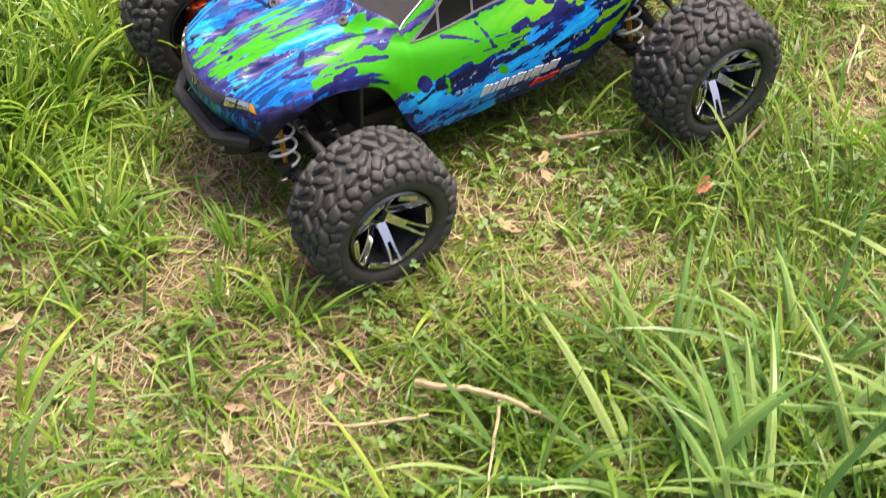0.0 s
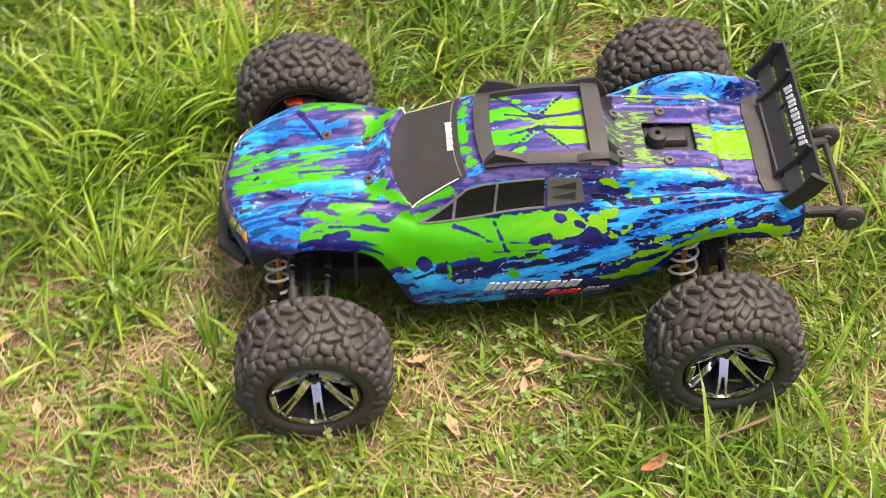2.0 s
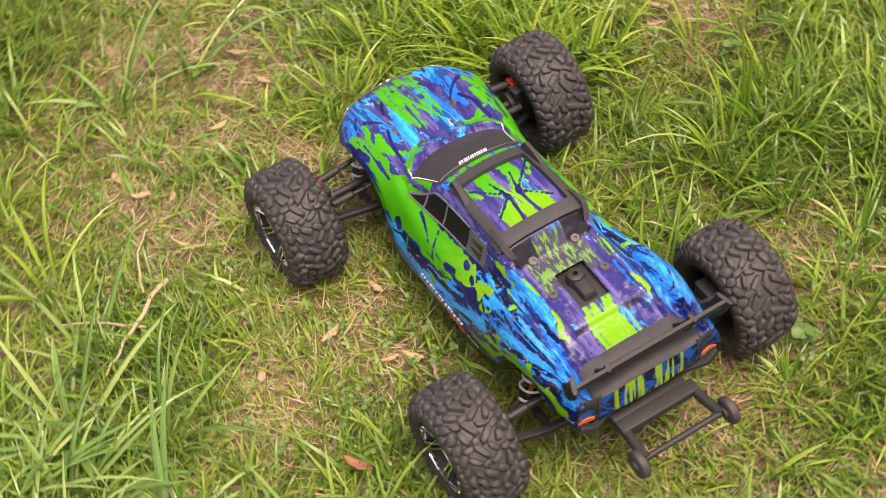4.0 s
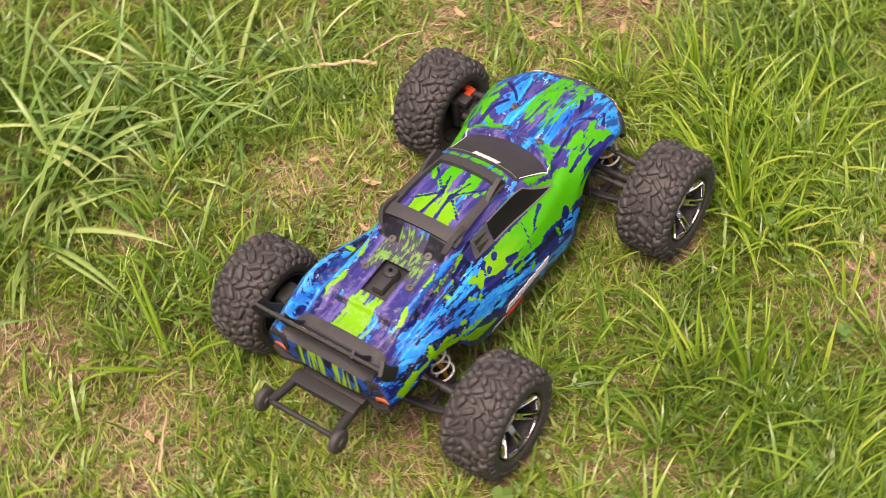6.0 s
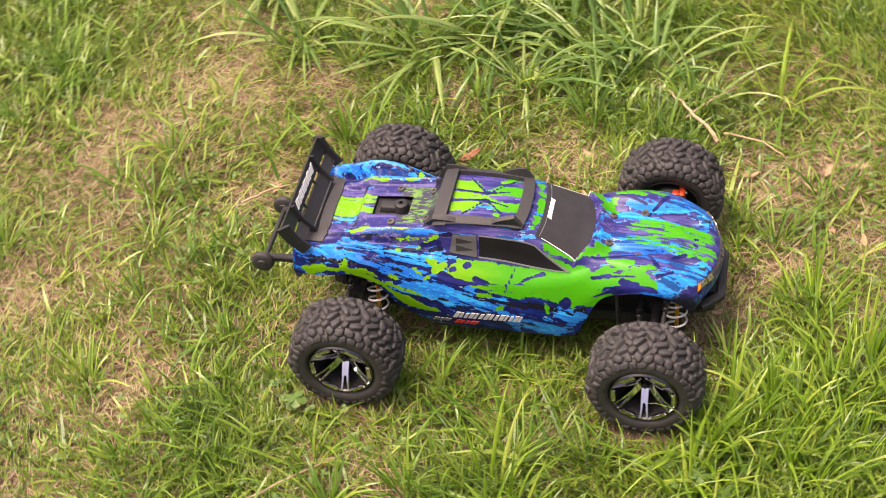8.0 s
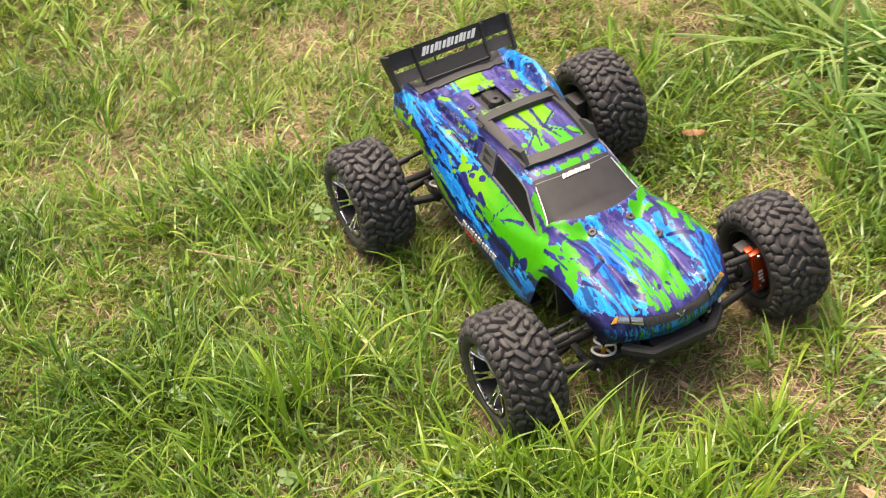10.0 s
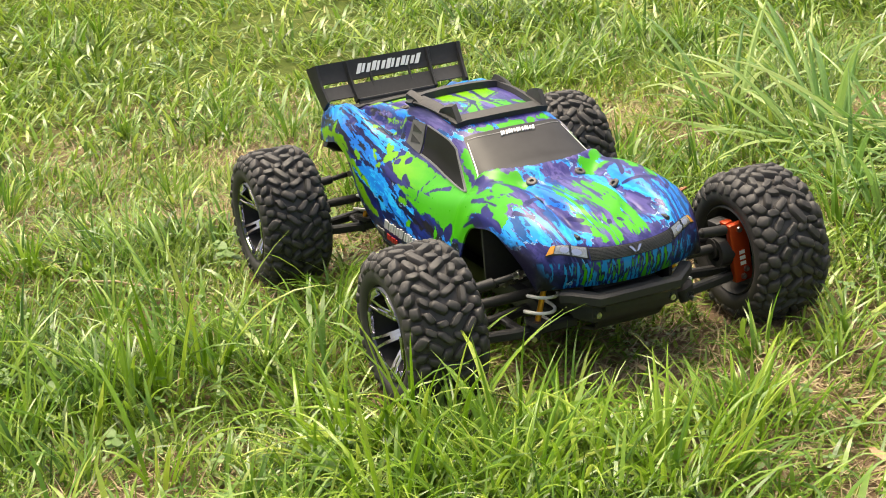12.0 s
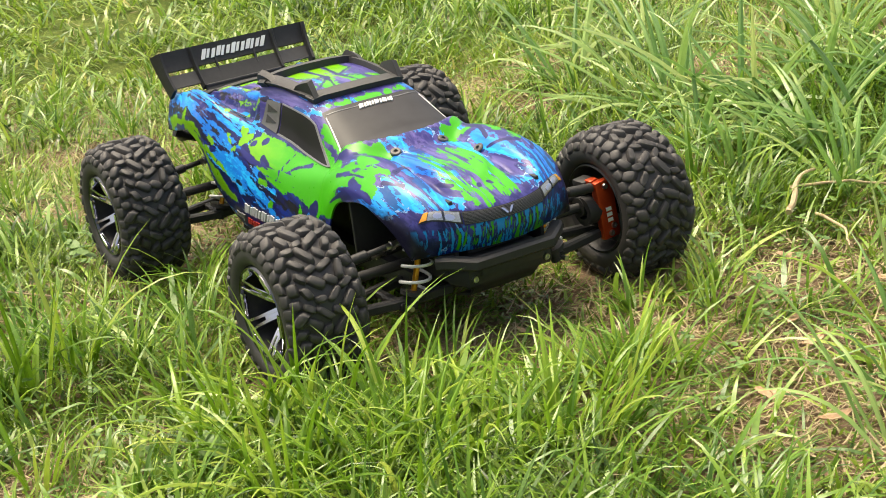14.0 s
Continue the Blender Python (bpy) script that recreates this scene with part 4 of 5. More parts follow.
bars_on(lambda a, b: wing_at(-0.034 + 0.066 * a, 0.62 + 0.25 * b) + Vector((0.0016, 0, 0.0008)), 13, 0.36, 0.9, wing, M_WHITE)
for side in (1, -1):
    def flank(a, b, side=side):
        x = (0.022 - 0.070 * a) if side > 0 else (-0.048 + 0.070 * a)
        t, s = tx(x), sz(x, 0.0600 + 0.0080 * b) * side
        return Vector(shell(t, s) + normal(t, s) * 0.0009)
    bars_on(flank, 14, 0.34, 0.9, body, M_PALEPRINT)
    def flank2(a, b, side=side):
        x = (-0.024 - 0.024 * a) if side > 0 else (-0.048 + 0.024 * a)
        t, s = tx(x), sz(x, 0.0505 + 0.006 * b) * side
        return Vector(shell(t, s) + normal(t, s) * 0.0014)
    bars_on(flank2, 5, 0.34, 0.9, body, M_REDPRINT)
    def flank3(a, b, side=side):
        x = (-0.051 - 0.020 * a) if side > 0 else (-0.071 + 0.020 * a)
        t, s = tx(x), sz(x, 0.0525 + 0.005 * b) * side
        return Vector(shell(t, s) + normal(t, s) * 0.0014)
    bars_on(flank3, 5, 0.34, 0.9, body, M_GREYPRINT)


def screen(a, b):
    y = -0.014 + 0.028 * a
    x = 0.0415 + 0.0040 * (1 - b)
    t, s = tx(x), sy(x, y)
    return Vector(shell(t, s) + normal(t, s) * 0.0013)


bars_on(screen, 13, 0.36, 0.7, body, M_WHITE)

# ---------------------------------------------------------------- chassis, bumpers, suspension
chassis = part("chassis", join(block((-0.005, 0, 0.041), (0.33, 0.088, 0.016), 0.004), block((-0.01, 0, 0.062), (0.20, 0.07, 0.03), 0.006),
                               block((0.155, 0, 0.058), (0.075, 0.050, 0.036), 0.006), block((-0.155, 0, 0.060), (0.075, 0.052, 0.040), 0.006)), M_BLACK, truck, "black chassis tub and gearboxes")
for x, w in ((0.172, 0.088), (-0.172, 0.10)):
    part("shock_tower", block((x, 0, 0.083), (0.006, w, 0.036), 0.002, 0.8), M_BLACK, chassis)
for side in (1, -1):
    part("inner_fender", join(block((0.112, 0.050 * side, 0.080), (0.003, 0.034, 0.05), 0.001), block((0.140, 0.034 * side, 0.078), (0.110, 0.003, 0.060), 0.001)), M_BLACK, chassis)
    part("nerf_bar", bar([(0.070, 0.066 * side, 0.040), (-0.075, 0.066 * side, 0.042)], 0.012, 0.006), M_BLACK, chassis)

bumper = part("front_bumper", bar([(0.1915, -0.0475, 0.0680), (0.1985, -0.0420, 0.0685), (0.2095, -0.0290, 0.0665), (0.2095, 0.0290, 0.0665), (0.1985, 0.0420, 0.0685), (0.1915, 0.0475, 0.0680)], 0.009, 0.0085), M_BLACK, truck, "scuffed black front bumper")
part("lower_bar", bar([(0.1880, -0.0360, 0.0570), (0.2000, -0.0300, 0.0560), (0.2000, 0.0300, 0.0560), (0.1880, 0.0360, 0.0570)], 0.009, 0.014), M_BLACK, bumper)
V, F = [], []
for i, (x, z, w) in enumerate(((0.2040, 0.0600, 0.026), (0.2015, 0.0500, 0.026), (0.1930, 0.0410, 0.025), (0.1720, 0.0350, 0.024))):
    V += [(x, -w, z), (x, w, z), (x - 0.004, w, z - 0.003), (x - 0.004, -w, z - 0.003)]
for i in range(3):
    for k in range(4):
        j = (k + 1) % 4
        F.append((i * 4 + k, i * 4 + j, i * 4 + 4 + j, i * 4 + 4 + k))
F += [(3, 2, 1, 0), (12, 13, 14, 15)]
part("skid_plate", (V, F), M_BLACK, bumper)
part("brace", join(block((0.194, 0, 0.062), (0.03, 0.05, 0.012), 0.002)), M_BLACK, bumper)
bolt = mesh_of("bolt", *lathe([(0.0, 0.0010), (0.0008, 0.0010), (0.0009, 0.0018), (0.0020, 0.0018), (0.0024, 0.0)], "y", 14), M_STEEL)
for side in (1, -1):
    part("bolt", bolt, None, bumper, "steel bolt", Matrix.Translation((0.2045, 0.0285 * side, 0.0545)) @ pose(0, 0, 0, 0, 0, -90))

part("rear_bumper", join(block((-0.2245, 0, 0.082), (0.013, 0.074, 0.008), 0.002), block((-0.206, 0, 0.074), (0.02, 0.07, 0.012), 0.003),
                                bar([(-0.204, -0.030, 0.080), (-0.214, -0.055, 0.088), (-0.212, -0.066, 0.094)], 0.006, 0.007),
                                bar([(-0.204, 0.030, 0.080), (-0.214, 0.055, 0.088), (-0.212, 0.066, 0.094)], 0.006, 0.007)), M_BLACK, truck, "black rear bumper plate")
wheelie = part("wheelie_bar", tube([(-0.258, -0.036, 0.084), (-0.258, 0.036, 0.084)], 0.0026, 10), M_BLACK, truck, "black wheelie bar with two small wheels")
for side in (1, -1):
    part("arm", bar([(-0.224, 0.033 * side, 0.081), (-0.240, 0.034 * side, 0.0825), (-0.259, 0.036 * side, 0.084)], 0.0075, 0.008), M_BLACK, wheelie)
    part("wheelie_wheel", moved(lathe([(0.0, -0.0055), (0.0045, -0.0055), (0.005, -0.004), (0.0095, -0.004), (0.0115, -0.0025), (0.012, 0), (0.0115, 0.0025), (0.0095, 0.004), (0.005, 0.004), (0.0045, 0.0055), (0, 0.0055)], "y", 28),
                                Matrix.Translation((-0.2595, 0.0425 * side, 0.084))), M_RUBBER, wheelie)


def coil(a, b, r, wire, turns):
    A, B = Vector(a), Vector(b)
    d = (B - A).normalized()
    u = d.cross(Vector((1, 0, 0))).normalized()
    w = d.cross(u)
    n = int(turns * 18)
    return tube([A + (B - A) * (i / n) + r * (math.cos(2 * math.pi * turns * i / n) * u + math.sin(2 * math.pi * turns * i / n) * w) for i in range(n + 1)], wire, 7)


for end, x, xs in ((1, 0.148, 0.169), (-1, -0.150, -0.134)):
    for side in (1, -1):
        hy = (0.1125 if end > 0 else 0.106) * side
        hi, lo = Vector((xs, (0.040 if end > 0 else 0.046) * side, 0.100)), Vector((xs, (0.0595 if end > 0 else 0.069) * side, 0.034))
        at = lambda k: hi + (lo - hi) * k
        shock = part("shock_absorber", tube([at(0), at(0.08), at(0.10), at(0.30), at(0.31)], [0.003, 0.003, 0.0052, 0.0052, 0.0025], 14), M_BLACK, truck, "oil-filled shock absorber with white coil spring")
        part("shaft", tube([at(0.3), at(0.86)], 0.0021, 8), M_GOLD, shock, "gold shock shaft")
        part("spring", coil(at(0.10), at(0.82), 0.0100, 0.00115, 4.5), M_SPRING, shock, "white coil spring")
        part("spring_cup", tube([at(0.82), at(0.86), at(0.88), at(1.0)], [0.0092, 0.0092, 0.004, 0.004], 14), M_BLACK, shock)
        arm = part("suspension_arm", join(bar([(x + 0.022, 0.028 * side, 0.040), (x + 0.016, 0.070 * side, 0.038), (x + 0.006, hy, 0.038)], 0.007, 0.007),
                                          bar([(x - 0.022, 0.028 * side, 0.040), (x - 0.016, 0.070 * side, 0.038), (x - 0.006, hy, 0.038)], 0.007, 0.007),
                                          bar([(x + 0.018, 0.066 * side, 0.038), (x - 0.018, 0.066 * side, 0.038)], 0.006, 0.005),
                                          bar([(xs, 0.064 * side, 0.036), (x, 0.068 * side, 0.038)], 0.006, 0.006)), M_BLACK, truck, "black lower suspension arm")
        part("arm_pin", tube([(xs + 0.003 * end, 0.063 * side, 0.036), (xs + 0.008 * end, 0.063 * side, 0.036)], 0.0018, 10), M_STEEL, arm)
        for dx, z0, z1, nm in ((0.012, 0.080, 0.074, "camber_link"),) + (((-0.016, 0.066, 0.062, "steering_link"),) if end > 0 else ()):
            A, B = Vector((x + dx * end, 0.036 * side, z0)), Vector((x + dx * 0.8 * end, 0.102 * side, z1))
            link = part(nm, tube([A, A.lerp(B, 0.30), A.lerp(B, 0.32), A.lerp(B, 0.68), A.lerp(B, 0.70), B], [0.0036, 0.0036, 0.0022, 0.0022, 0.0036, 0.0036], 10), M_BLACK, truck, "black link with steel adjuster")
            part("adjuster", join(tube([A.lerp(B, 0.30), A.lerp(B, 0.48)], 0.0024, 10), tube([A.lerp(B, 0.38), A.lerp(B, 0.42)], 0.0034, 6)), M_STEEL, link, "bright steel adjuster")
        part("drive_shaft", join(tube([(x, 0.026 * side, 0.058), (x, 0.112 * side, 0.0585)], 0.0036, 10), tube([(x, 0.026 * side, 0.058), (x, 0.042 * side, 0.058)], 0.0075, 12),
                                 tube([(x, 0.096 * side, 0.0585), (x, 0.112 * side, 0.0585)], 0.0075, 12)), M_BLACK, truck)
        if end > 0:
            turn = Matrix.Translation((x + 0.011, hy, 0.0560)) @ pose(0, 0, 0, 6 * side, 0, 0)
            knuckle = part("steering_block", moved(join(block((0, 0, 0), (0.007, 0.0155, 0.045), 0.0026), block((-0.006, -0.004 * side, 0.020), (0.008, 0.008, 0.007), 0.002)), turn), M_RED, truck, "red-orange anodised steering block")
            part("knuckle_arm", moved(join(block((-0.014, -0.005 * side, 0.018), (0.014, 0.012, 0.009), 0.002), block((-0.010, -0.006 * side, 0.0), (0.012, 0.011, 0.022), 0.003)), turn), M_BLACK, knuckle)
            ring = lathe([(0.0060, -0.006), (0.0105, -0.006), (0.0105, 0.006), (0.0060, 0.006)], "y", 24, True)
            part("bearing_ring", moved(ring, Matrix.Translation((x + 0.004, hy - 0.010 * side, 0.056))), M_BLACK, knuckle)
            for dy, dz in ((0, 0.018), (0.002, -0.013), (-0.001, -0.018)):
                part("bolt", bolt, None, knuckle, "", turn @ Matrix.Translation((0.0033, dy, dz)) @ pose(0, 0, 0, 0, 0, -90))
            for k in range(3):
                part("lettering_bar", moved(block((0.0036, 0, -0.008 + 0.0042 * k), (0.0006, 0.0045, 0.0026), 0), turn), M_WHITE, knuckle, smooth=False)
            part("upright", join(block((x - 0.004, hy + 0.002 * side, 0.056), (0.018, 0.008, 0.036), 0.003)), M_BLACK, truck)
        else:
            part("hub_carrier", join(block((x, hy, 0.058), (0.024, 0.014, 0.040), 0.003)), M_BLACK, truck)


# ---------------------------------------------------------------- wheels: axle along y, outer face at +y
def lug(c, ax, ay, az, size):
    """A rounded tread block: axes ax (round), ay (across), az (out)."""
    out, F = [], []
    for h, k in ((-0.10, 1.34), (0.40, 1.08), (0.90, 0.90), (1.0, 0.74)):
        for i in range(12):
            t = 2 * math.pi * (i + 0.5) / 12
            u, v = math.cos(t), math.sin(t)
            g = (abs(u) ** 4.5 + abs(v) ** 4.5) ** (-1 / 4.5)
            out.append(tuple(c + ax * u * g * size[0] / 2 * k + ay * v * g * size[1] / 2 * k + az * size[2] * h))
    for r in range(3):
        for i in range(12):
            j = (i + 1) % 12
            F.append((r * 12 + i, r * 12 + j, r * 12 + 12 + j, r * 12 + 12 + i))
    return out, F + [tuple(range(36, 48))]


def tyre_shape():
    prof = [(0.0350, 0.0285), (0.0368, 0.0315), (0.0400, 0.0332), (0.0442, 0.0335), (0.0482, 0.0316), (0.0517, 0.0277), (0.0540, 0.0224), (0.0555, 0.0135), (0.0559, 0.0)]
    prof = prof + [(r, -h) for r, h in prof[-2::-1]]
    shapes = []
    rnd = random.Random(4)
    pitch = 17
    rows = ((0.0055, 0.00, 0.0540, 0.0064, 0.0165, 0.0056, 42, 0), (0.0062, 0.54, 0.0540, 0.0060, 0.0110, 0.0050, -26, 0),
            (0.0150, 0.26, 0.0536, 0.0064, 0.0125, 0.0054, 52, 6), (0.0162, 0.74, 0.0536, 0.0062, 0.0105, 0.0050, 20, 6),
            (0.0232, 0.03, 0.0522, 0.0104, 0.0100, 0.0054, 10, 30), (0.0242, 0.54, 0.0519, 0.0080, 0.0096, 0.0048, -8, 34),
            (0.0298, 0.28, 0.0490, 0.0076, 0.0080, 0.0026, 0, 60), (0.0298, 0.78, 0.0490, 0.0078, 0.0080, 0.0026, 0, 60))
    for k in range(pitch):
        for side in (1, -1):
            for y, da, r, w, l, h, yaw, lean in rows:
                a = 2 * math.pi * (k + da + (0.5 if side < 0 else 0)) / pitch
                out = Vector((math.cos(a), 0, math.sin(a)))
                rim = Vector((-math.sin(a), 0, math.cos(a)))
                across = Vector((0, side, 0))
                q = radians(lean)
                az = out * math.cos(q) + across * math.sin(q)
                aw = across * math.cos(q) - out * math.sin(q)
                b = radians(yaw + rnd.uniform(-20, 20))
                ax, ay = rim * math.cos(b) + aw * math.sin(b), aw * math.cos(b) - rim * math.sin(b)
                ax = ax + ay * rnd.uniform(-0.45, 0.45)
                c = out * (r - 0.0009) + Vector((0, y * side, 0))
                shapes.append(lug(c, ax, ay, az, (w * rnd.uniform(0.80, 1.12), l * rnd.uniform(0.78, 1.12), (h + 0.0011) * rnd.uniform(0.86, 1.12))))
    narrow = Matrix.Translation((0, 0.0054, 0)) @ Matrix.Diagonal((0.957, 0.842, 0.957, 1))
    return moved(lathe(prof, "y", 72), narrow), moved(join(*shapes), narrow)


def rim_shapes():
    barrel = lathe([(0.0365, 0.0300), (0.0352, 0.0318), (0.0336, 0.0312), (0.0328, 0.0270), (0.0318, 0.0100), (0.0312, -0.0070), (0.0330, -0.0180), (0.0352, -0.0205), (0.0365, -0.0195)], "y", 60)
    web = lathe([(0.0315, -0.006), (0.020, -0.004), (0.010, 0.000)], "y", 40)
    spokes = []
    for k in range(6):
        m = Matrix.Rotation(radians(60 * k), 4, "Y")
        for s in (1, -1):
            P = [Vector((0.0022 * s, 0.0125, 0.0060)), Vector((0.0023 * s, 0.0190, 0.014)), Vector((0.0028 * s, 0.0255, 0.024)), Vector((0.0040 * s, 0.0300, 0.0335))]
            V, F = [], []
            for i, p in enumerate(P):
                w = (0.0025, 0.0022, 0.0016, 0.0016)[i]
                V += [tuple(p + Vector((-w, 0.0, 0))), tuple(p + Vector((-w * 0.6, 0.0014, 0))), tuple(p + Vector((w * 0.6, 0.0014, 0))), tuple(p + Vector((w, 0, 0))), tuple(p + Vector((w, -0.006, 0))), tuple(p + Vector((-w, -0.006, 0)))]
            for i in range(3):
                for q in range(6):
                    w = (q + 1) % 6
                    F.append((i * 6 + q, i * 6 + 6 + q, i * 6 + 6 + w, i * 6 + w))
            F += [tuple(range(6)), tuple(range(23, 17, -1))]
            spokes.append(moved((V, F), m))
        plate = [Vector((w * s, y, r)) for y, r, w in ((0.0137, 0.006, 0.0036), (0.0202, 0.014, 0.0030), (0.0232, 0.0185, 0.0014)) for s in (1, -1)]
        spokes[-1] = join(spokes[-1], moved(([tuple(v) for v in plate], [(0, 1, 3, 2), (2, 3, 5, 4)]), m))
    lips = [moved(block((0, 0.0306, 0.0312), (0.0170, 0.0032, 0.0046), 0.0008), Matrix.Rotation(radians(60 * k + 30), 4, "Y")) for k in range(6)]
    hub = join(lathe([(0.0, 0.0155), (0.004, 0.0155), (0.0045, 0.0125), (0.0090, 0.0135), (0.0100, -0.0010)], "y", 6), lathe([(0.0, 0.0180), (0.0020, 0.0180), (0.0030, 0.0165), (0.0032, 0.009)], "y", 12))
    return barrel, web, spokes, lips, hub


SMALL = Matrix.Diagonal((0.915, 1.0, 0.915, 1))
carcass, lugs = tyre_shape()
TYRE = mesh_of("tyre", *carcass, M_RUBBER)
LUGS = mesh_of("tread", *lugs, M_RUBBER, sharp=50)
barrel, web, spokes, lips, hub = rim_shapes()
barrel, web, hub, spokes, lips = moved(barrel, SMALL), moved(web, SMALL), moved(hub, SMALL), [moved(s, SMALL) for s in spokes], [moved(s, SMALL) for s in lips]
RIM = mesh_of("rim", *join(barrel, web), M_BLACK)
SPOKES = [mesh_of("spoke", *join(spokes[2 * k], spokes[2 * k + 1]), M_CHROME) for k in range(6)]
LIPS = [mesh_of("lip_insert", *lip, M_CHROME) for lip in lips]
RING = mesh_of("lip_ring", *moved(lathe([(0.0328, 0.0295), (0.0336, 0.0316), (0.0352, 0.0321), (0.0368, 0.0304)], "y", 60), SMALL), M_DARKCHROME)
HUB = mesh_of("hub_nut", *hub, M_DARKCHROME)
for x, y, z, spin in ((0.1445, 0.1325, 0.0527, 6), (0.1475, -0.1265, 0.0532, 0), (-0.152, 0.1290, 0.0570, -4), (-0.150, -0.1275, 0.0570, 0)):
    m = pose(x, y, z, 0, 0, 0 if y > 0 else 180) @ Matrix.Rotation(radians(spin), 4, "Y")
    wheel = part("wheel", TYRE, None, truck, "chunky black off-road tyre on a black chrome six-spoke rim", m)
    rim = part("rim", RIM, None, wheel, "black rim barrel")
    for sp in SPOKES:
        part("spoke", sp, None, wheel, "polished split spoke")
    part("lip_ring", RING, None, wheel)
    for lip in LIPS:
        part("lip_insert", lip, None, wheel)
    tagged(part("tread", LUGS, None, wheel), kind="stuff")
    part("hub_nut", HUB, None, wheel)

# ---------------------------------------------------------------- ground
SOIL = [(.356, .134, .060), (.40, .080, .055), (.275, .085, .045), (.236, .061, .036), (.253, .212, .045), (.455, .07, .07), (.49, .16, .07), (.225, .235, .042), (.05, .24, .034), (.064, .111, .024), (-.011, .120, .020), (.048, .135, .016),
        (-.30, .365, .065), (-.345, .14, .065), (-.091, -.26, .04), (.216, -.339, .06), (.15, -.345, .04), (-.567, -.046, .08), (.214, .002, .040), (.19, -.025, .035), (.43, .04, .05), (-1.3, .28, .16), (-.443, .363, .07), (-.02, .232, .036), (.055, .530, .034), (.010, .292, .030), (-.135, .345, .035), (-.06, .42, .026)]
# wide worn patches
WORN = [(-.42, .46, .12), (-.28, .56, .09), (-.52, .20, .13), (-.44, .02, .15), (-.42, .30, .14), (-.38, -.16, .10), (.39, .10, .13), (.28, .22, .10), (.26, .08, .08), (.47, .12, .13), (-.52, -.30, .14), (.20, -.37, .09), (-.10, -.28, .07), (.04, .23, .08), (-1.0, .15, .25), (-.30, .20, .08), (.50, .05, .10)]
LUSH = [(.36, -.10, .09), (.28, -.18, .12), (.42, -.13, .11), (.29, .02, .035), (.08, -.20, .07), (.0, -.35, .10), (-.36, -.46, .07), (-.07, -.41, .12), (-.01, -.243, .05), (.12, .30, .07), (.03, .40, .07), (-.10, .50, .05)]


def height(x, y):
    """The lie of the ground: low bumps that fade out under the wheels and far away."""
    x, y = np.asarray(x, float), np.asarray(y, float)
    far = np.exp(-(x * x + y * y) / 60.0)
    h = 0.0045 * np.sin(9 * x + 1) * np.sin(8 * y + 0.3) + 0.0028 * np.sin(23 * x + 2 + 3 * y) * np.sin(19 * y + 0.5) + 0.0015 * np.sin(47 * x + 11 * y) * np.sin(53 * y - 7 * x)
    return h * far - 0.003


rings = [0.0] + [0.03 * k for k in range(1, 60)] + [1.8 * 1.12 ** k for k in range(1, 50)]
NA = 180
GX = np.array([[r * math.cos(2 * math.pi * a / NA) for a in range(NA)] for r in rings])
GY = np.array([[r * math.sin(2 * math.pi * a / NA) for a in range(NA)] for r in rings])
GV = np.stack([GX, GY, height(GX, GY)], -1).reshape(-1, 3)
GF = [(i * NA + a, i * NA + (a + 1) % NA, (i + 1) * NA + (a + 1) % NA, (i + 1) * NA + a) for i in range(len(rings) - 1) for a in range(NA)]
ground = new("ground", mesh_of("ground", GV, GF, M_SOIL))
tagged(ground, "bare brown soil with dry thatch under the grass", "ground", kind="structure")

rng = np.random.default_rng(7)


def soft_noise(x, y, seed, scale):
    """Smooth values in 0 to 1 over the ground."""
    r = np.random.default_rng(seed)
    v = np.zeros_like(x)
    for k in range(7):
        a, f, p = r.uniform(0, 2 * math.pi), scale * r.uniform(0.5, 1.8), r.uniform(0, 6.28)
        v += np.sin(f * (x * math.cos(a) + y * math.sin(a)) + p)
    return 0.5 + 0.5 * np.tanh(v / 2.6)


def bareness(x, y):
    b = np.zeros_like(x)
    for cx, cy, r in WORN:
        b = np.maximum(b, 0.88 * np.exp(-((x - cx) ** 2 + (y - cy) ** 2) / (r * r)) * (0.35 + 0.9 * soft_noise(x, y, 61, 45)))
    b = np.maximum(b, 0.50 * np.clip(soft_noise(x, y, 71, 20) * 2.2 - 1.25, 0, 1))
    for cx, cy, r in SOIL:
        b = np.maximum(b, np.exp(-((x - cx) ** 2 + (y - cy) ** 2) / (r * r)))
    for cx, cy, r in LUSH:
        b = b * (1 - 0.85 * np.exp(-((x - cx) ** 2 + (y - cy) ** 2) / (r * r)))
    return b


def lushness(x, y):
    v = soft_noise(x, y, 53, 13) ** 2
    for cx, cy, r in LUSH:
        v = np.maximum(v, np.exp(-((x - cx) ** 2 + (y - cy) ** 2) / (r * r)))
    return v * (1 - bareness(x, y))


TONE_X, TONE_Y = np.meshgrid(np.arange(450) * 0.02 - 4.99, np.arange(420) * 0.02 - 3.99, indexing="ij")
TURF_TONE = lushness(TONE_X, TONE_Y) - 0.35 * bareness(TONE_X, TONE_Y)


def clear_of_wheels(x, y, grow):
    ok = np.ones_like(x, bool)
    for wx in (0.148, -0.15):
        for wy in (0.1335, -0.1335):
            ok &= ~((np.abs(x - wx) < 0.040 + grow) & (np.abs(y - wy) < 0.031 + grow))
    return ok


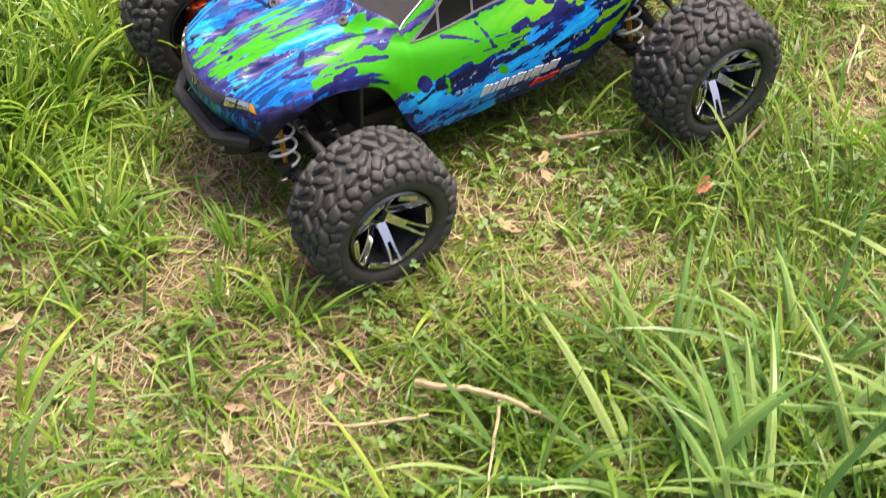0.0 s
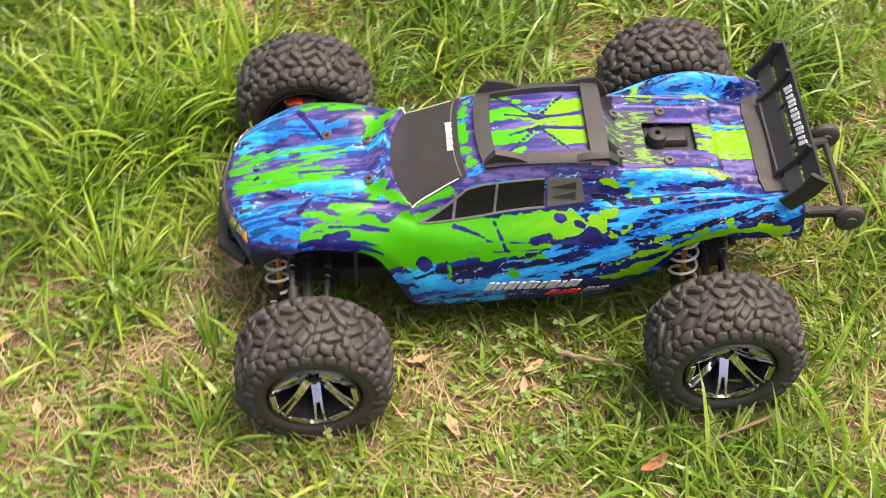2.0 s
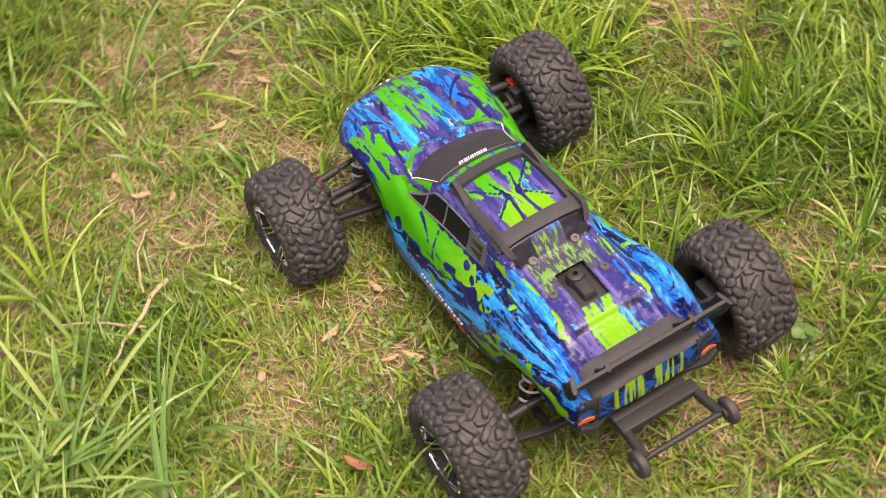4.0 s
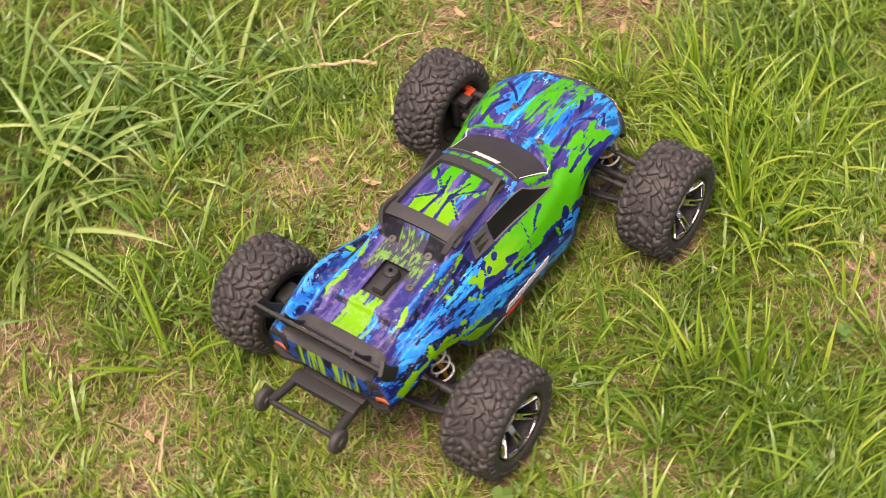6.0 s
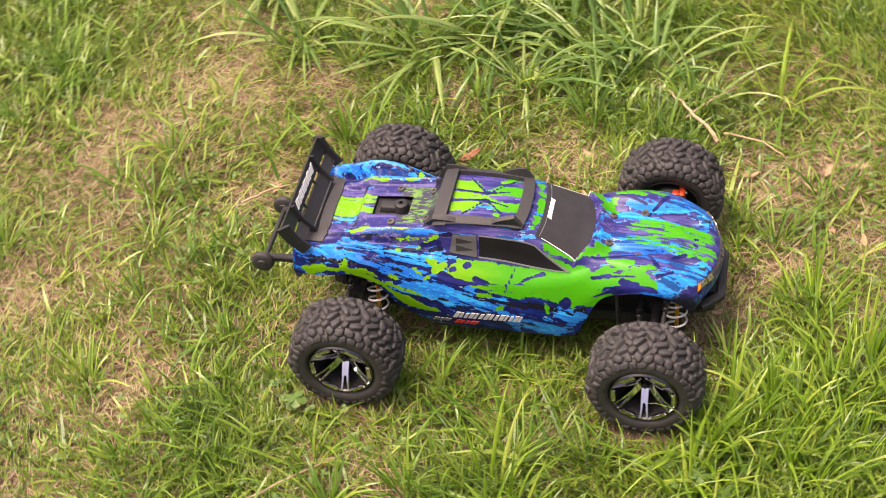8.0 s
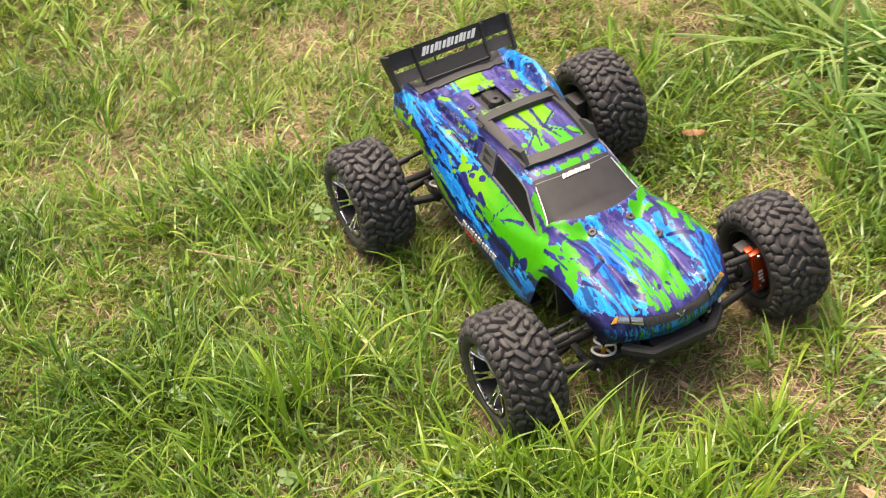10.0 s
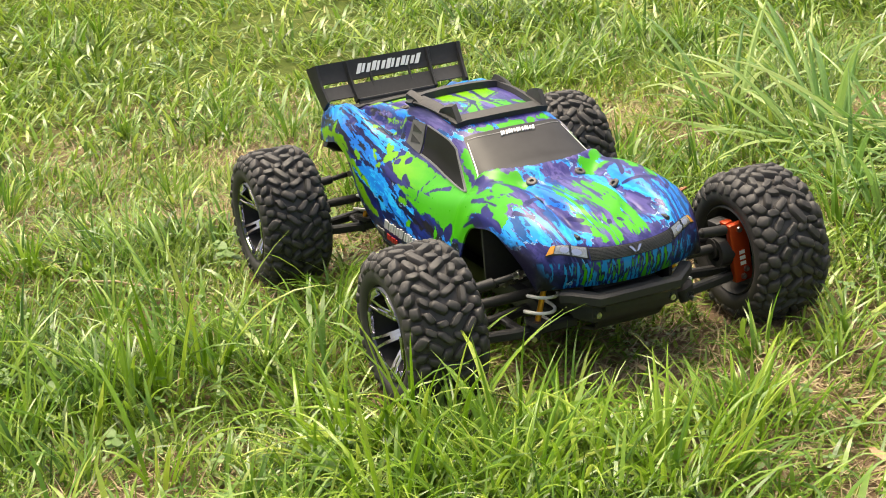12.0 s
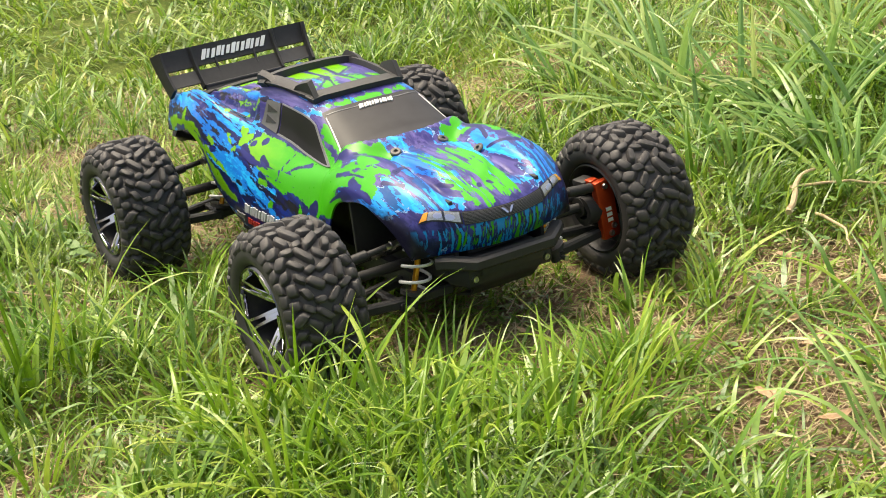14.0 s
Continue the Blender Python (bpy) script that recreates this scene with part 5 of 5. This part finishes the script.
def blades(x, y, heading, length, width, lean, bend, seg=4):
    """Tapered, bent strips standing on the ground: vertex array and faces."""
    n = len(x)
    th = lean[:, None] + bend[:, None] * (np.arange(seg + 1) / seg)[None] ** 1.3
    st = (length / seg)[:, None]
    out = np.concatenate([np.zeros((n, 1)), np.cumsum(np.sin(th[:, :-1]) * st, 1)], 1)
    up = np.concatenate([np.zeros((n, 1)), np.cumsum(np.cos(th[:, :-1]) * st, 1)], 1)
    base = height(x, y)
    ch, sh = np.cos(heading)[:, None], np.sin(heading)[:, None]
    cx, cy, cz = x[:, None] + ch * out, y[:, None] + sh * out, base[:, None] + up
    cz = np.maximum(cz, base[:, None] + 0.001 + 0.004 * rng.random(n)[:, None])
    s = np.arange(seg + 1) / seg
    w = width[:, None] * 0.5 * np.minimum(1.0, 0.65 + 1.2 * s)[None] * (1 - s ** 2.6)[None]
    twist = rng.uniform(-0.7, 0.7, n)[:, None] * s[None]
    sx, sy, szz = -sh * np.cos(twist), ch * np.cos(twist), np.sin(twist)
    L = np.stack([cx - sx * w, cy - sy * w, cz - szz * w], -1)
    R = np.stack([cx + sx * w, cy + sy * w, cz + szz * w], -1)
    V = np.stack([L, R], 2)[:, :seg].reshape(n, -1, 3)
    V = np.concatenate([V, np.stack([cx[:, -1], cy[:, -1], cz[:, -1]], -1)[:, None]], 1)
    k = V.shape[1]
    quads = np.array([(2 * i, 2 * i + 1, 2 * i + 3, 2 * i + 2) for i in range(seg - 1)])
    tri = np.array([(2 * seg - 2, 2 * seg - 1, 2 * seg)])
    off = (np.arange(n) * k)[:, None, None]
    return V.reshape(-1, 3), (quads[None] + off).reshape(-1, 4), (tri[None] + off).reshape(-1, 3)


def strip_mesh(name, pieces, mat):
    V = np.concatenate([p[0] for p in pieces])
    k, Q, T = 0, [], []
    for v, q, t in pieces:
        Q.append(q + k)
        T.append(t + k)
        k += len(v)
    Q, T = np.concatenate(Q), np.concatenate(T)
    me = bpy.data.meshes.new(name)
    me.vertices.add(len(V))
    me.vertices.foreach_set("co", V.astype(np.float32).ravel())
    me.loops.add(Q.size + T.size)
    me.loops.foreach_set("vertex_index", np.concatenate([Q.ravel(), T.ravel()]).astype(np.int32))
    me.polygons.add(len(Q) + len(T))
    me.polygons.foreach_set("loop_start", np.concatenate([np.arange(len(Q)) * 4, Q.size + np.arange(len(T)) * 3]).astype(np.int32))
    me.materials.append(mat)
    me.update(calc_edges=True)
    me.shade_smooth()
    layer = me.attributes.new("lush", "FLOAT", "POINT")
    layer.data.foreach_set("value", TURF_TONE[np.clip(((V[:, 0] + 5) / 0.02).astype(int), 0, 449), np.clip(((V[:, 1] + 4) / 0.02).astype(int), 0, 419)].astype(np.float32))
    return me


def spread(n, x0, x1, y0, y1):
    return rng.uniform(x0, x1, n), rng.uniform(y0, y1, n)


def inside(x, y, box, soft):
    """1 well inside a rectangle, falling softly and unevenly to 0 at its border."""
    x0, x1, y0, y1 = box
    e = np.minimum(np.minimum(x - x0, x1 - x), np.minimum(y - y0, y1 - y)) / soft
    e = np.clip(e + 0.6 * (soft_noise(x, y, 83, 9) - 0.5), 0, 1)
    return e * e * (3 - 2 * e)


def trodden(x, y):
    """Where the grass is kept short, beside the flank."""
    return np.exp(-((x + 0.005) / 0.11) ** 4 - ((y - 0.135) / 0.045) ** 4)


def lawn(n, box, length, width, lean, bend, grow, keep_bare, seed, soft=0.2, outside=(), rich=0.0):
    x, y = spread(n, *box)
    b = bareness(x, y)
    thick_ = soft_noise(x, y, seed, 22)
    lush = lushness(x, y)
    chance = (1 - keep_bare * b) * (0.48 + 0.52 * thick_) * inside(x, y, box, soft) * (1 - rich + rich * np.maximum(lush, 0.35 * b))
    for inner in outside:
        chance = chance * (1 - inside(x, y, inner, 0.3))
    keep = clear_of_wheels(x, y, grow) & (rng.random(n) < chance)
    x, y, b, lush = x[keep], y[keep], b[keep], lush[keep]
    n = len(x)
    under = np.where((np.abs(x) < 0.21) & (np.abs(y) < 0.085), 0.55, 1.0) * (1 - 0.5 * trodden(x, y))
    ln = rng.uniform(*length, n) * (0.62 + 0.35 * soft_noise(x, y, seed + 5, 9) + 0.55 * lush) * (1 - 0.25 * b) * under
    swirl = soft_noise(x, y, seed + 9, 6) * 9.0
    hd = swirl + rng.normal(0, 1.25, n)
    return blades(x, y, hd, ln, rng.uniform(*width, n), rng.uniform(*lean, n), rng.uniform(*bend, n))


def clumps(n, box, length):
    """Small bunches of blades that rise from one root and splay."""
    cx, cy = spread(n, *box)
    keep = clear_of_wheels(cx, cy, 0.03) & (rng.random(n) < (0.25 + 0.75 * lushness(cx, cy)) * (1 - 0.75 * bareness(cx, cy)) * (1 - trodden(cx, cy))) & ((np.abs(cx) > 0.2) | (np.abs(cy) > 0.09))
    cx, cy = cx[keep], cy[keep]
    many = rng.integers(12, 32, len(cx))
    size = np.repeat(rng.uniform(*length, len(cx)), many)
    cx, cy = np.repeat(cx, many), np.repeat(cy, many)
    m = len(cx)
    a, r = rng.uniform(0, 6.28, m), 0.010 * np.sqrt(rng.random(m))
    x, y = cx + r * np.cos(a), cy + r * np.sin(a)
    ok = clear_of_wheels(x, y, 0.006)
    x, y, a, size = x[ok], y[ok], a[ok], size[ok]
    m = len(x)
    return blades(x, y, a + rng.normal(0, 0.5, m), size * rng.uniform(0.5, 1.1, m), rng.uniform(0.0015, 0.0034, m), rng.uniform(0.1, 0.9, m), rng.uniform(0.2, 1.7, m), 5)


NEAR, MID, FAR = (-0.80, 0.80, -0.70, 0.80), (-1.35, 1.05, -1.05, 1.35), (-2.9, -0.5, -1.1, 2.1)
WIDE = (-4.6, 3.2, -3.4, 3.8)
turf = new("lawn_grass", strip_mesh("lawn_grass", [
    lawn(190000, NEAR, (0.012, 0.036), (0.0010, 0.0023), (0.25, 1.3), (0.2, 1.5), 0.0, 0.84, 11),
    lawn(80000, MID, (0.018, 0.045), (0.002, 0.0036), (0.25, 1.2), (0.2, 1.5), 0.0, 0.9, 11, 0.3),
    lawn(60000, WIDE, (0.035, 0.075), (0.006, 0.011), (0.35, 1.2), (0.3, 1.5), 0.0, 0.5, 41, 1.2, (MID, FAR)),
    lawn(52000, FAR, (0.025, 0.06), (0.003, 0.0052), (0.3, 1.15), (0.3, 1.6), 0.0, 0.6, 31, 0.4)], M_LAWN))
tagged(turf, "short mottled lawn of green, yellowish and dry blades", "grass", kind="stuff")
coarse = new("coarse_grass", strip_mesh("coarse_grass", [
    lawn(34000, NEAR, (0.030, 0.070), (0.0015, 0.0034), (0.35, 1.25), (0.3, 1.6), 0.012, 0.72, 17, 0.2, (), 0.75),
    lawn(5500, MID, (0.04, 0.085), (0.003, 0.0050), (0.35, 1.15), (0.4, 1.6), 0.012, 0.8, 17, 0.3),
    lawn(7500, FAR, (0.05, 0.09), (0.004, 0.006), (0.4, 1.15), (0.5, 1.6), 0.012, 0.5, 37, 0.4)], M_TALL))
tagged(coarse, "longer bent grass blades scattered through the lawn", "grass", kind="stuff")
bunches = new("grass_clumps", strip_mesh("grass_clumps", [clumps(900, NEAR, (0.035, 0.080)), clumps(260, FAR, (0.05, 0.10))], M_TALL))
tagged(bunches, "small bright green bunches of grass through the lawn", "grass", kind="stuff")


def thatch(n, box, seed):
    x, y = spread(n, *box)
    b = bareness(x, y)
    keep = clear_of_wheels(x, y, 0.0) & (rng.random(n) < 0.12 + 0.72 * b + 0.22 * soft_noise(x, y, seed, 18))
    x, y = x[keep], y[keep]
    n = len(x)
    return blades(x, y, rng.uniform(0, 6.28, n), rng.uniform(0.007, 0.034, n), rng.uniform(0.0006, 0.0015, n), rng.uniform(0.85, 1.5, n), rng.uniform(-0.3, 0.9, n), 3)


straw = new("dry_straw", strip_mesh("dry_straw", [thatch(120000, NEAR, 3), thatch(7000, MID, 3), thatch(6000, FAR, 3)], M_STRAW))
tagged(straw, "dry tan straw and dead stalks lying on the soil", "straw", kind="stuff")

# tall tufts: place, blades, length, how far they splay, way they lean and how strongly
TUFTS = [(.095, .40, 30, .21, .9, 4.4, .25), (.03, .43, 34, .22, .9, 4.2, .35), (-.02, .48, 36, .23, 1.0, 4.2, .4), (.07, .47, 26, .20, .8, 4.6, .3), (-.06, .37, 24, .18, .9, 4.2, .4),
         (.035, .335, 18, .16, .9, 4.0, .4), (-.115, .47, 40, .23, 1.0, 4.1, .6), (-.20, .445, 40, .22, 1.0, 4.0, .6), (-.37, .44, 34, .19, 1.0, 3.8, .6), (-.10, .56, 40, .26, 1.0, 4.2, .6)]
TUFTS += [(-.18, .66, 44, .28, 1.0, 4.2, .6), (-.43, .58, 40, .25, 1.0, 4.2, .6), (-.41, .85, 44, .28, 1.0, 4.3, .6), (-.28, .76, 40, .27, 1.0, 4.2, .6), (-.55, .95, 40, .28, 1.0, 4.3, .5), (-.62, .70, 34, .22, 1.0, 4.2, .5), (-.02, .62, 36, .26, 1.0, 4.2, .7), (-.80, 1.05, 40, .26, 1.0, 4.2, .5)]
TUFTS += [(.02, -.31, 14, .13, .7, 5.2, .3), (.06, -.35, 12, .13, .7, 5.0, .3), (.16, -.325, 10, .12, .40, .9, .2), (.018, -.255, 8, .13, .4, 1.0, .2), (.28, -.16, 60, .092, 1.0, 2.6, .3), (.31, -.11, 60, .088, 1.0, 2.2, .3), (.25, -.20, 50, .082, 1.0, 2.8, .3), (.345, -.06, 40, .09, .9, 1.6, .2),
          (.34, -.17, 50, .088, 1.0, 3.0, .2), (.335, -.115, 26, .10, .8, 5.8, .2), (.305, .02, 26, .09, .8, .5, .2), (.30, -.22, 26, .11, .8, 5.4, .2),
          (.030, -.285, 12, .135, .40, 1.4, .15), (.008, -.245, 10, .13, .40, 1.0, .15), (.060, -.315, 8, .13, .4, 1.8, .2), (.232, -.160, 34, .135, .9, 5.6, .35), (.195, -.208, 30, .130, .9, 5.3, .35), (.275, -.135, 34, .125, .9, 5.9, .35), (.205, -.165, 24, .12, .8, .2, .3)]
TUFTS += [(.485, .055, 6, .15, 1.2, 3.3, 2.5), (.41, .145, 5, .14, 1.2, 3.4, 2.5), (.45, .20, 16, .17, .9, 3.8, .5), (.44, .12, 10, .15, .9, 3.6, .6), (-.24, .20, 12, .12, .9, 1.2, .2), (.20, -.24, 20, .10, .8, 5.0, .2), (-.02, -.40, 12, .12, .8, 4.8, .3), (.10, -.42, 12, .12, .8, 4.8, .3),
          (-.30, -.33, 18, .10, .8, 4.4, .3), (.40, -.30, 22, .11, .8, 5.2, .3), (.25, .36, 14, .14, .8, 1.0, .3), (.16, .36, 14, .15, .7, 1.4, .3), (-.45, .23, 16, .11, .9, 3.0, .3)]
for cx, cy, n, ln, splay, way, pull in TUFTS:
    n = int(n * (0.5 if cy > 0.5 else 0.65 if ln > 0.17 and splay > 0.5 else 1.3 if ln < 0.095 else 0.85))
    ln = ln * (0.85 if cy > 0.5 else 1)
    a = rng.uniform(0, 6.28, n)
    r = 0.022 * np.sqrt(rng.random(n)) * (n / 26) ** 0.5
    hx, hy = np.cos(a) + pull * 1.1 * math.cos(way), np.sin(a) + pull * 1.1 * math.sin(way)
    piece = blades(r * np.cos(a) * 1.3 + cx, r * np.sin(a) * 1.3 + cy, np.arctan2(hy, hx), ln * rng.uniform(0.35, 1.1, n) * (0.78 if ln > 0.17 else 0.92), rng.uniform(0.0032, 0.0064, n) * (0.36 + ln * (4.6 if ln > 0.17 else 3.5)), rng.uniform(0.40 if ln > 0.17 and splay > 0.5 else 0.05, splay * (1.28 if ln > 0.17 else 1.1), n), rng.uniform(0.15, 1.4 if ln > 0.17 else 1.9, n), 7)
    tuft = thing("grass_tuft", "tall arching tuft of broad green grass blades" if ln > 0.14 else "low bushy tuft of green grass blades", "grass tuft", "grass tufts round the truck", (cx, cy, 0))
    per = len(piece[0]) // n
    rows = piece[0].reshape(n, per, 3) - np.array([cx, cy, 0])
    for row in rows:
        left, right, tip = row[0:14:2], row[1:14:2], row[14]
        across = right - left
        along = np.gradient((left + right) / 2, axis=0)
        keel = np.cross(across, along)
        keel = keel / (np.linalg.norm(keel, axis=1, keepdims=True) + 1e-9)
        mid = (left + right) / 2 - keel * 0.28 * np.linalg.norm(across, axis=1, keepdims=True)
        V = np.concatenate([left, mid, right, tip[None]])
        F = [(i, 7 + i, 8 + i, i + 1) for i in range(6)] + [(7 + i, 14 + i, 15 + i, 8 + i) for i in range(6)] + [(6, 13, 21), (13, 20, 21)]
        part("blade", (V, F), M_TUFT if ln > 0.14 and splay > 0.5 else M_LOWTUFT, tuft, sharp=25)


# clover and broad-leaved weeds
def leaflets(centres, size, per):
    V, F = [], []
    r = random.Random(9)
    for x, y in centres:
        z = float(height(x, y)) + r.uniform(0.008, 0.028)
        for k in range(per):
            a = 2 * math.pi * k / per + r.uniform(-0.3, 0.3)
            s, tilt = size * r.uniform(0.7, 1.25), r.uniform(-0.35, 0.35)
            d, p = Vector((math.cos(a), math.sin(a), tilt)), Vector((-math.sin(a), math.cos(a), r.uniform(-0.25, 0.25)))
            o, b = Vector((x, y, z)), len(V)
            V += [tuple(o), tuple(o + d * s * .35 + p * s * .38), tuple(o + d * s * .8 + p * s * .42), tuple(o + d * s * 0.98 + Vector((0, 0, -s * .08))), tuple(o + d * s * .8 - p * s * .42), tuple(o + d * s * .35 - p * s * .38), tuple(o + d * s * .5 + Vector((0, 0, -s * .1)))]
            F += [(b, b + 1, b + 6), (b + 1, b + 2, b + 6), (b + 2, b + 3, b + 6), (b + 3, b + 4, b + 6), (b + 4, b + 5, b + 6), (b + 5, b, b + 6)]
    return V, F


PATCHES = [(-.064, .145, .05), (-.02, .12, .04), (-.20, -.14, .05), (-.35, .05, .05), (-.01, -.33, .09), (.10, -.30, .08), (.19, -.23, .06), (-.30, -.20, .10), (-.16, -.26, .08), (.24, .30, .06), (.17, .30, .06), (-.42, -.25, .10), (.42, .10, .05), (-.1, .3, .08), (.10, .17, .06), (.20, .20, .06), (.30, .16, .06), (.33, .05, .05), (-.05, .19, .07), (.02, .28, .07), (-.22, .24, .07), (-.40, .15, .08), (-.37, .05, .06), (.25, -.30, .07)]
near_patches = [(cx + random.gauss(0, r * 0.6), cy + random.gauss(0, r * 0.6)) for cx, cy, r in PATCHES for _ in range(14)]
near_patches = [p for p in near_patches if clear_of_wheels(np.array([p[0]]), np.array([p[1]]), 0.008)[0]]
clover = new("clover", mesh_of("clover", *leaflets(near_patches, 0.0047, 3), M_CLOVER))
tagged(clover, "small round clover leaves in the lawn", "clover", kind="stuff")
for x, y, s in ((.235, -.235, .026), (.205, -.215, .020), (.02, -.36, .024), (-.03, -.385, .020), (.12, -.34, .018), (-.20, -.17, .024), (.30, -.34, .022)):
    weed = thing("broadleaf_weed", "flat rosette of broad green weed leaves", "weed", "broadleaf weeds in the lawn", (x, y, 0))
    v, f = moved(leaflets([(x, y)] * 2, s * 0.45, 5), Matrix.Translation((-x, -y, 0)))
    for k in range(10):
        part("leaf", (v[7 * k:7 * k + 7], f[:6]), M_CLOVER, weed)


# twigs and a dead leaf
def twig(pts, r0, label, mat=M_TWIG):
    o = Vector(pts[0])
    P = [Vector(p) - o for p in pts]
    fine = []
    for i in range(len(P) - 1):
        for k in range(5):
            q = P[i].lerp(P[i + 1], k / 5)
            fine.append(q + Vector((random.uniform(-1, 1), random.uniform(-1, 1), random.uniform(-0.6, 0.6))) * r0 * 0.5)
    fine.append(P[-1])
    n = len(fine)
    ob = new("twig", mesh_of("twig", *tube(fine, [r0 * (1 - 0.6 * i / n) for i in range(n)], 7), mat))
    ob.location = o
    tagged(ob, label, "twig", "twigs in the grass")


twig([(.186, .262, .018), (.168, .284, .025), (.150, .304, .026), (.134, .328, .024), (.120, .352, .016)], .0026, "curved pale twig lying across the grass", M_STALK)
twig([(-.190, .170, .014), (-.15, .185, .013), (-.118, .197, .012)], .0016, "thin dry twig beside the rear tyre")
twig([(-.035, .105, .014), (-.060, .112, .016), (-.092, .124, .014)], .0022, "short broken twig in the clover")
twig([(-.345, .116, .014), (-.317, .135, .018), (-.288, .157, .014)], .0017, "straight dry stalk on worn ground", M_STALK)
twig([(.19, .285, .012), (.235, .27, .014), (.26, .25, .012)], .0014, "thin dry stalk lying in the grass", M_STALK)
twig([(-.235, -.308, .014), (-.185, -.270, .019), (-.130, -.220, .012)], .0012, "long pale dry stalk lying on the blades", M_STALK)
twig([(.145, .300, .020), (.175, .335, .022), (.205, .372, .014)], .0014, "thin pale stalk crossing a twig", M_STALK)


def dead_leaf(m, curl, wide, mat, label, seed):
    """A crumpled leaf with a ragged outline."""
    r = random.Random(seed)
    V, F = [], []
    for i in range(11):
        u = i / 10
        w = wide * math.sin(math.pi * min(1, u * 0.92 + 0.06)) ** 0.8 * r.uniform(0.66, 1.05)
        bend = r.uniform(-0.0015, 0.0015)
        for v in (-1, -0.5, 0, 0.5, 1):
            V.append((-0.022 + 0.044 * u + r.uniform(-0.001, 0.001), w * v + bend, curl * ((2 * u - 1) ** 2 + 0.6 * abs(v) ** 1.5) + r.uniform(-0.001, 0.001)))
    for i in range(10):
        for j in range(4):
            F.append((i * 5 + j, (i + 1) * 5 + j, (i + 1) * 5 + j + 1, i * 5 + j + 1))
    ob = new("dead_leaf", mesh_of("dead_leaf", V, F, mat))
    ob.matrix_world = m
    ob.modifiers.new("thickness", "SOLIDIFY").thickness = 0.0006
    tagged(ob, label, "leaf", "dead leaves on the lawn")


dead_leaf(pose(-.0935, .2115, .020, 12, -10, 35) @ Matrix.Scale(0.62, 4), 0.005, 0.009, M_LEAF, "curled orange-brown dead leaf on the grass", 1)
SCRAPS = [(-.018, .115, 40, .45), (.046, .164, 110, .5), (.068, .103, 10, .42), (.040, .236, 150, .36), (-.009, .1325, 80, .38), (.225, .226, 30, .5), (.31, .236, 70, .45), (.315, .145, 120, .4),
          (.385, .062, 20, .5), (.437, .066, 60, .5), (.35, .13, 95, .45), (.207, .005, 15, .4), (.29, .209, 140, .36), (.345, .246, 5, .42), (.219, -.323, 33, .45), (-.315, .161, 75, .45), (-.43, .094, 120, .45)]
for k, (x, y, a, s) in enumerate(SCRAPS):
    dead_leaf(pose(x, y, 0.008 + float(height(x, y)), 10 - 5 * (k % 4), -8 + 6 * (k % 3), a) @ Matrix.Scale(s, 4), 0.004, 0.009, M_SCRAP, "small dry tan leaf scrap among the blades", 10 + k)
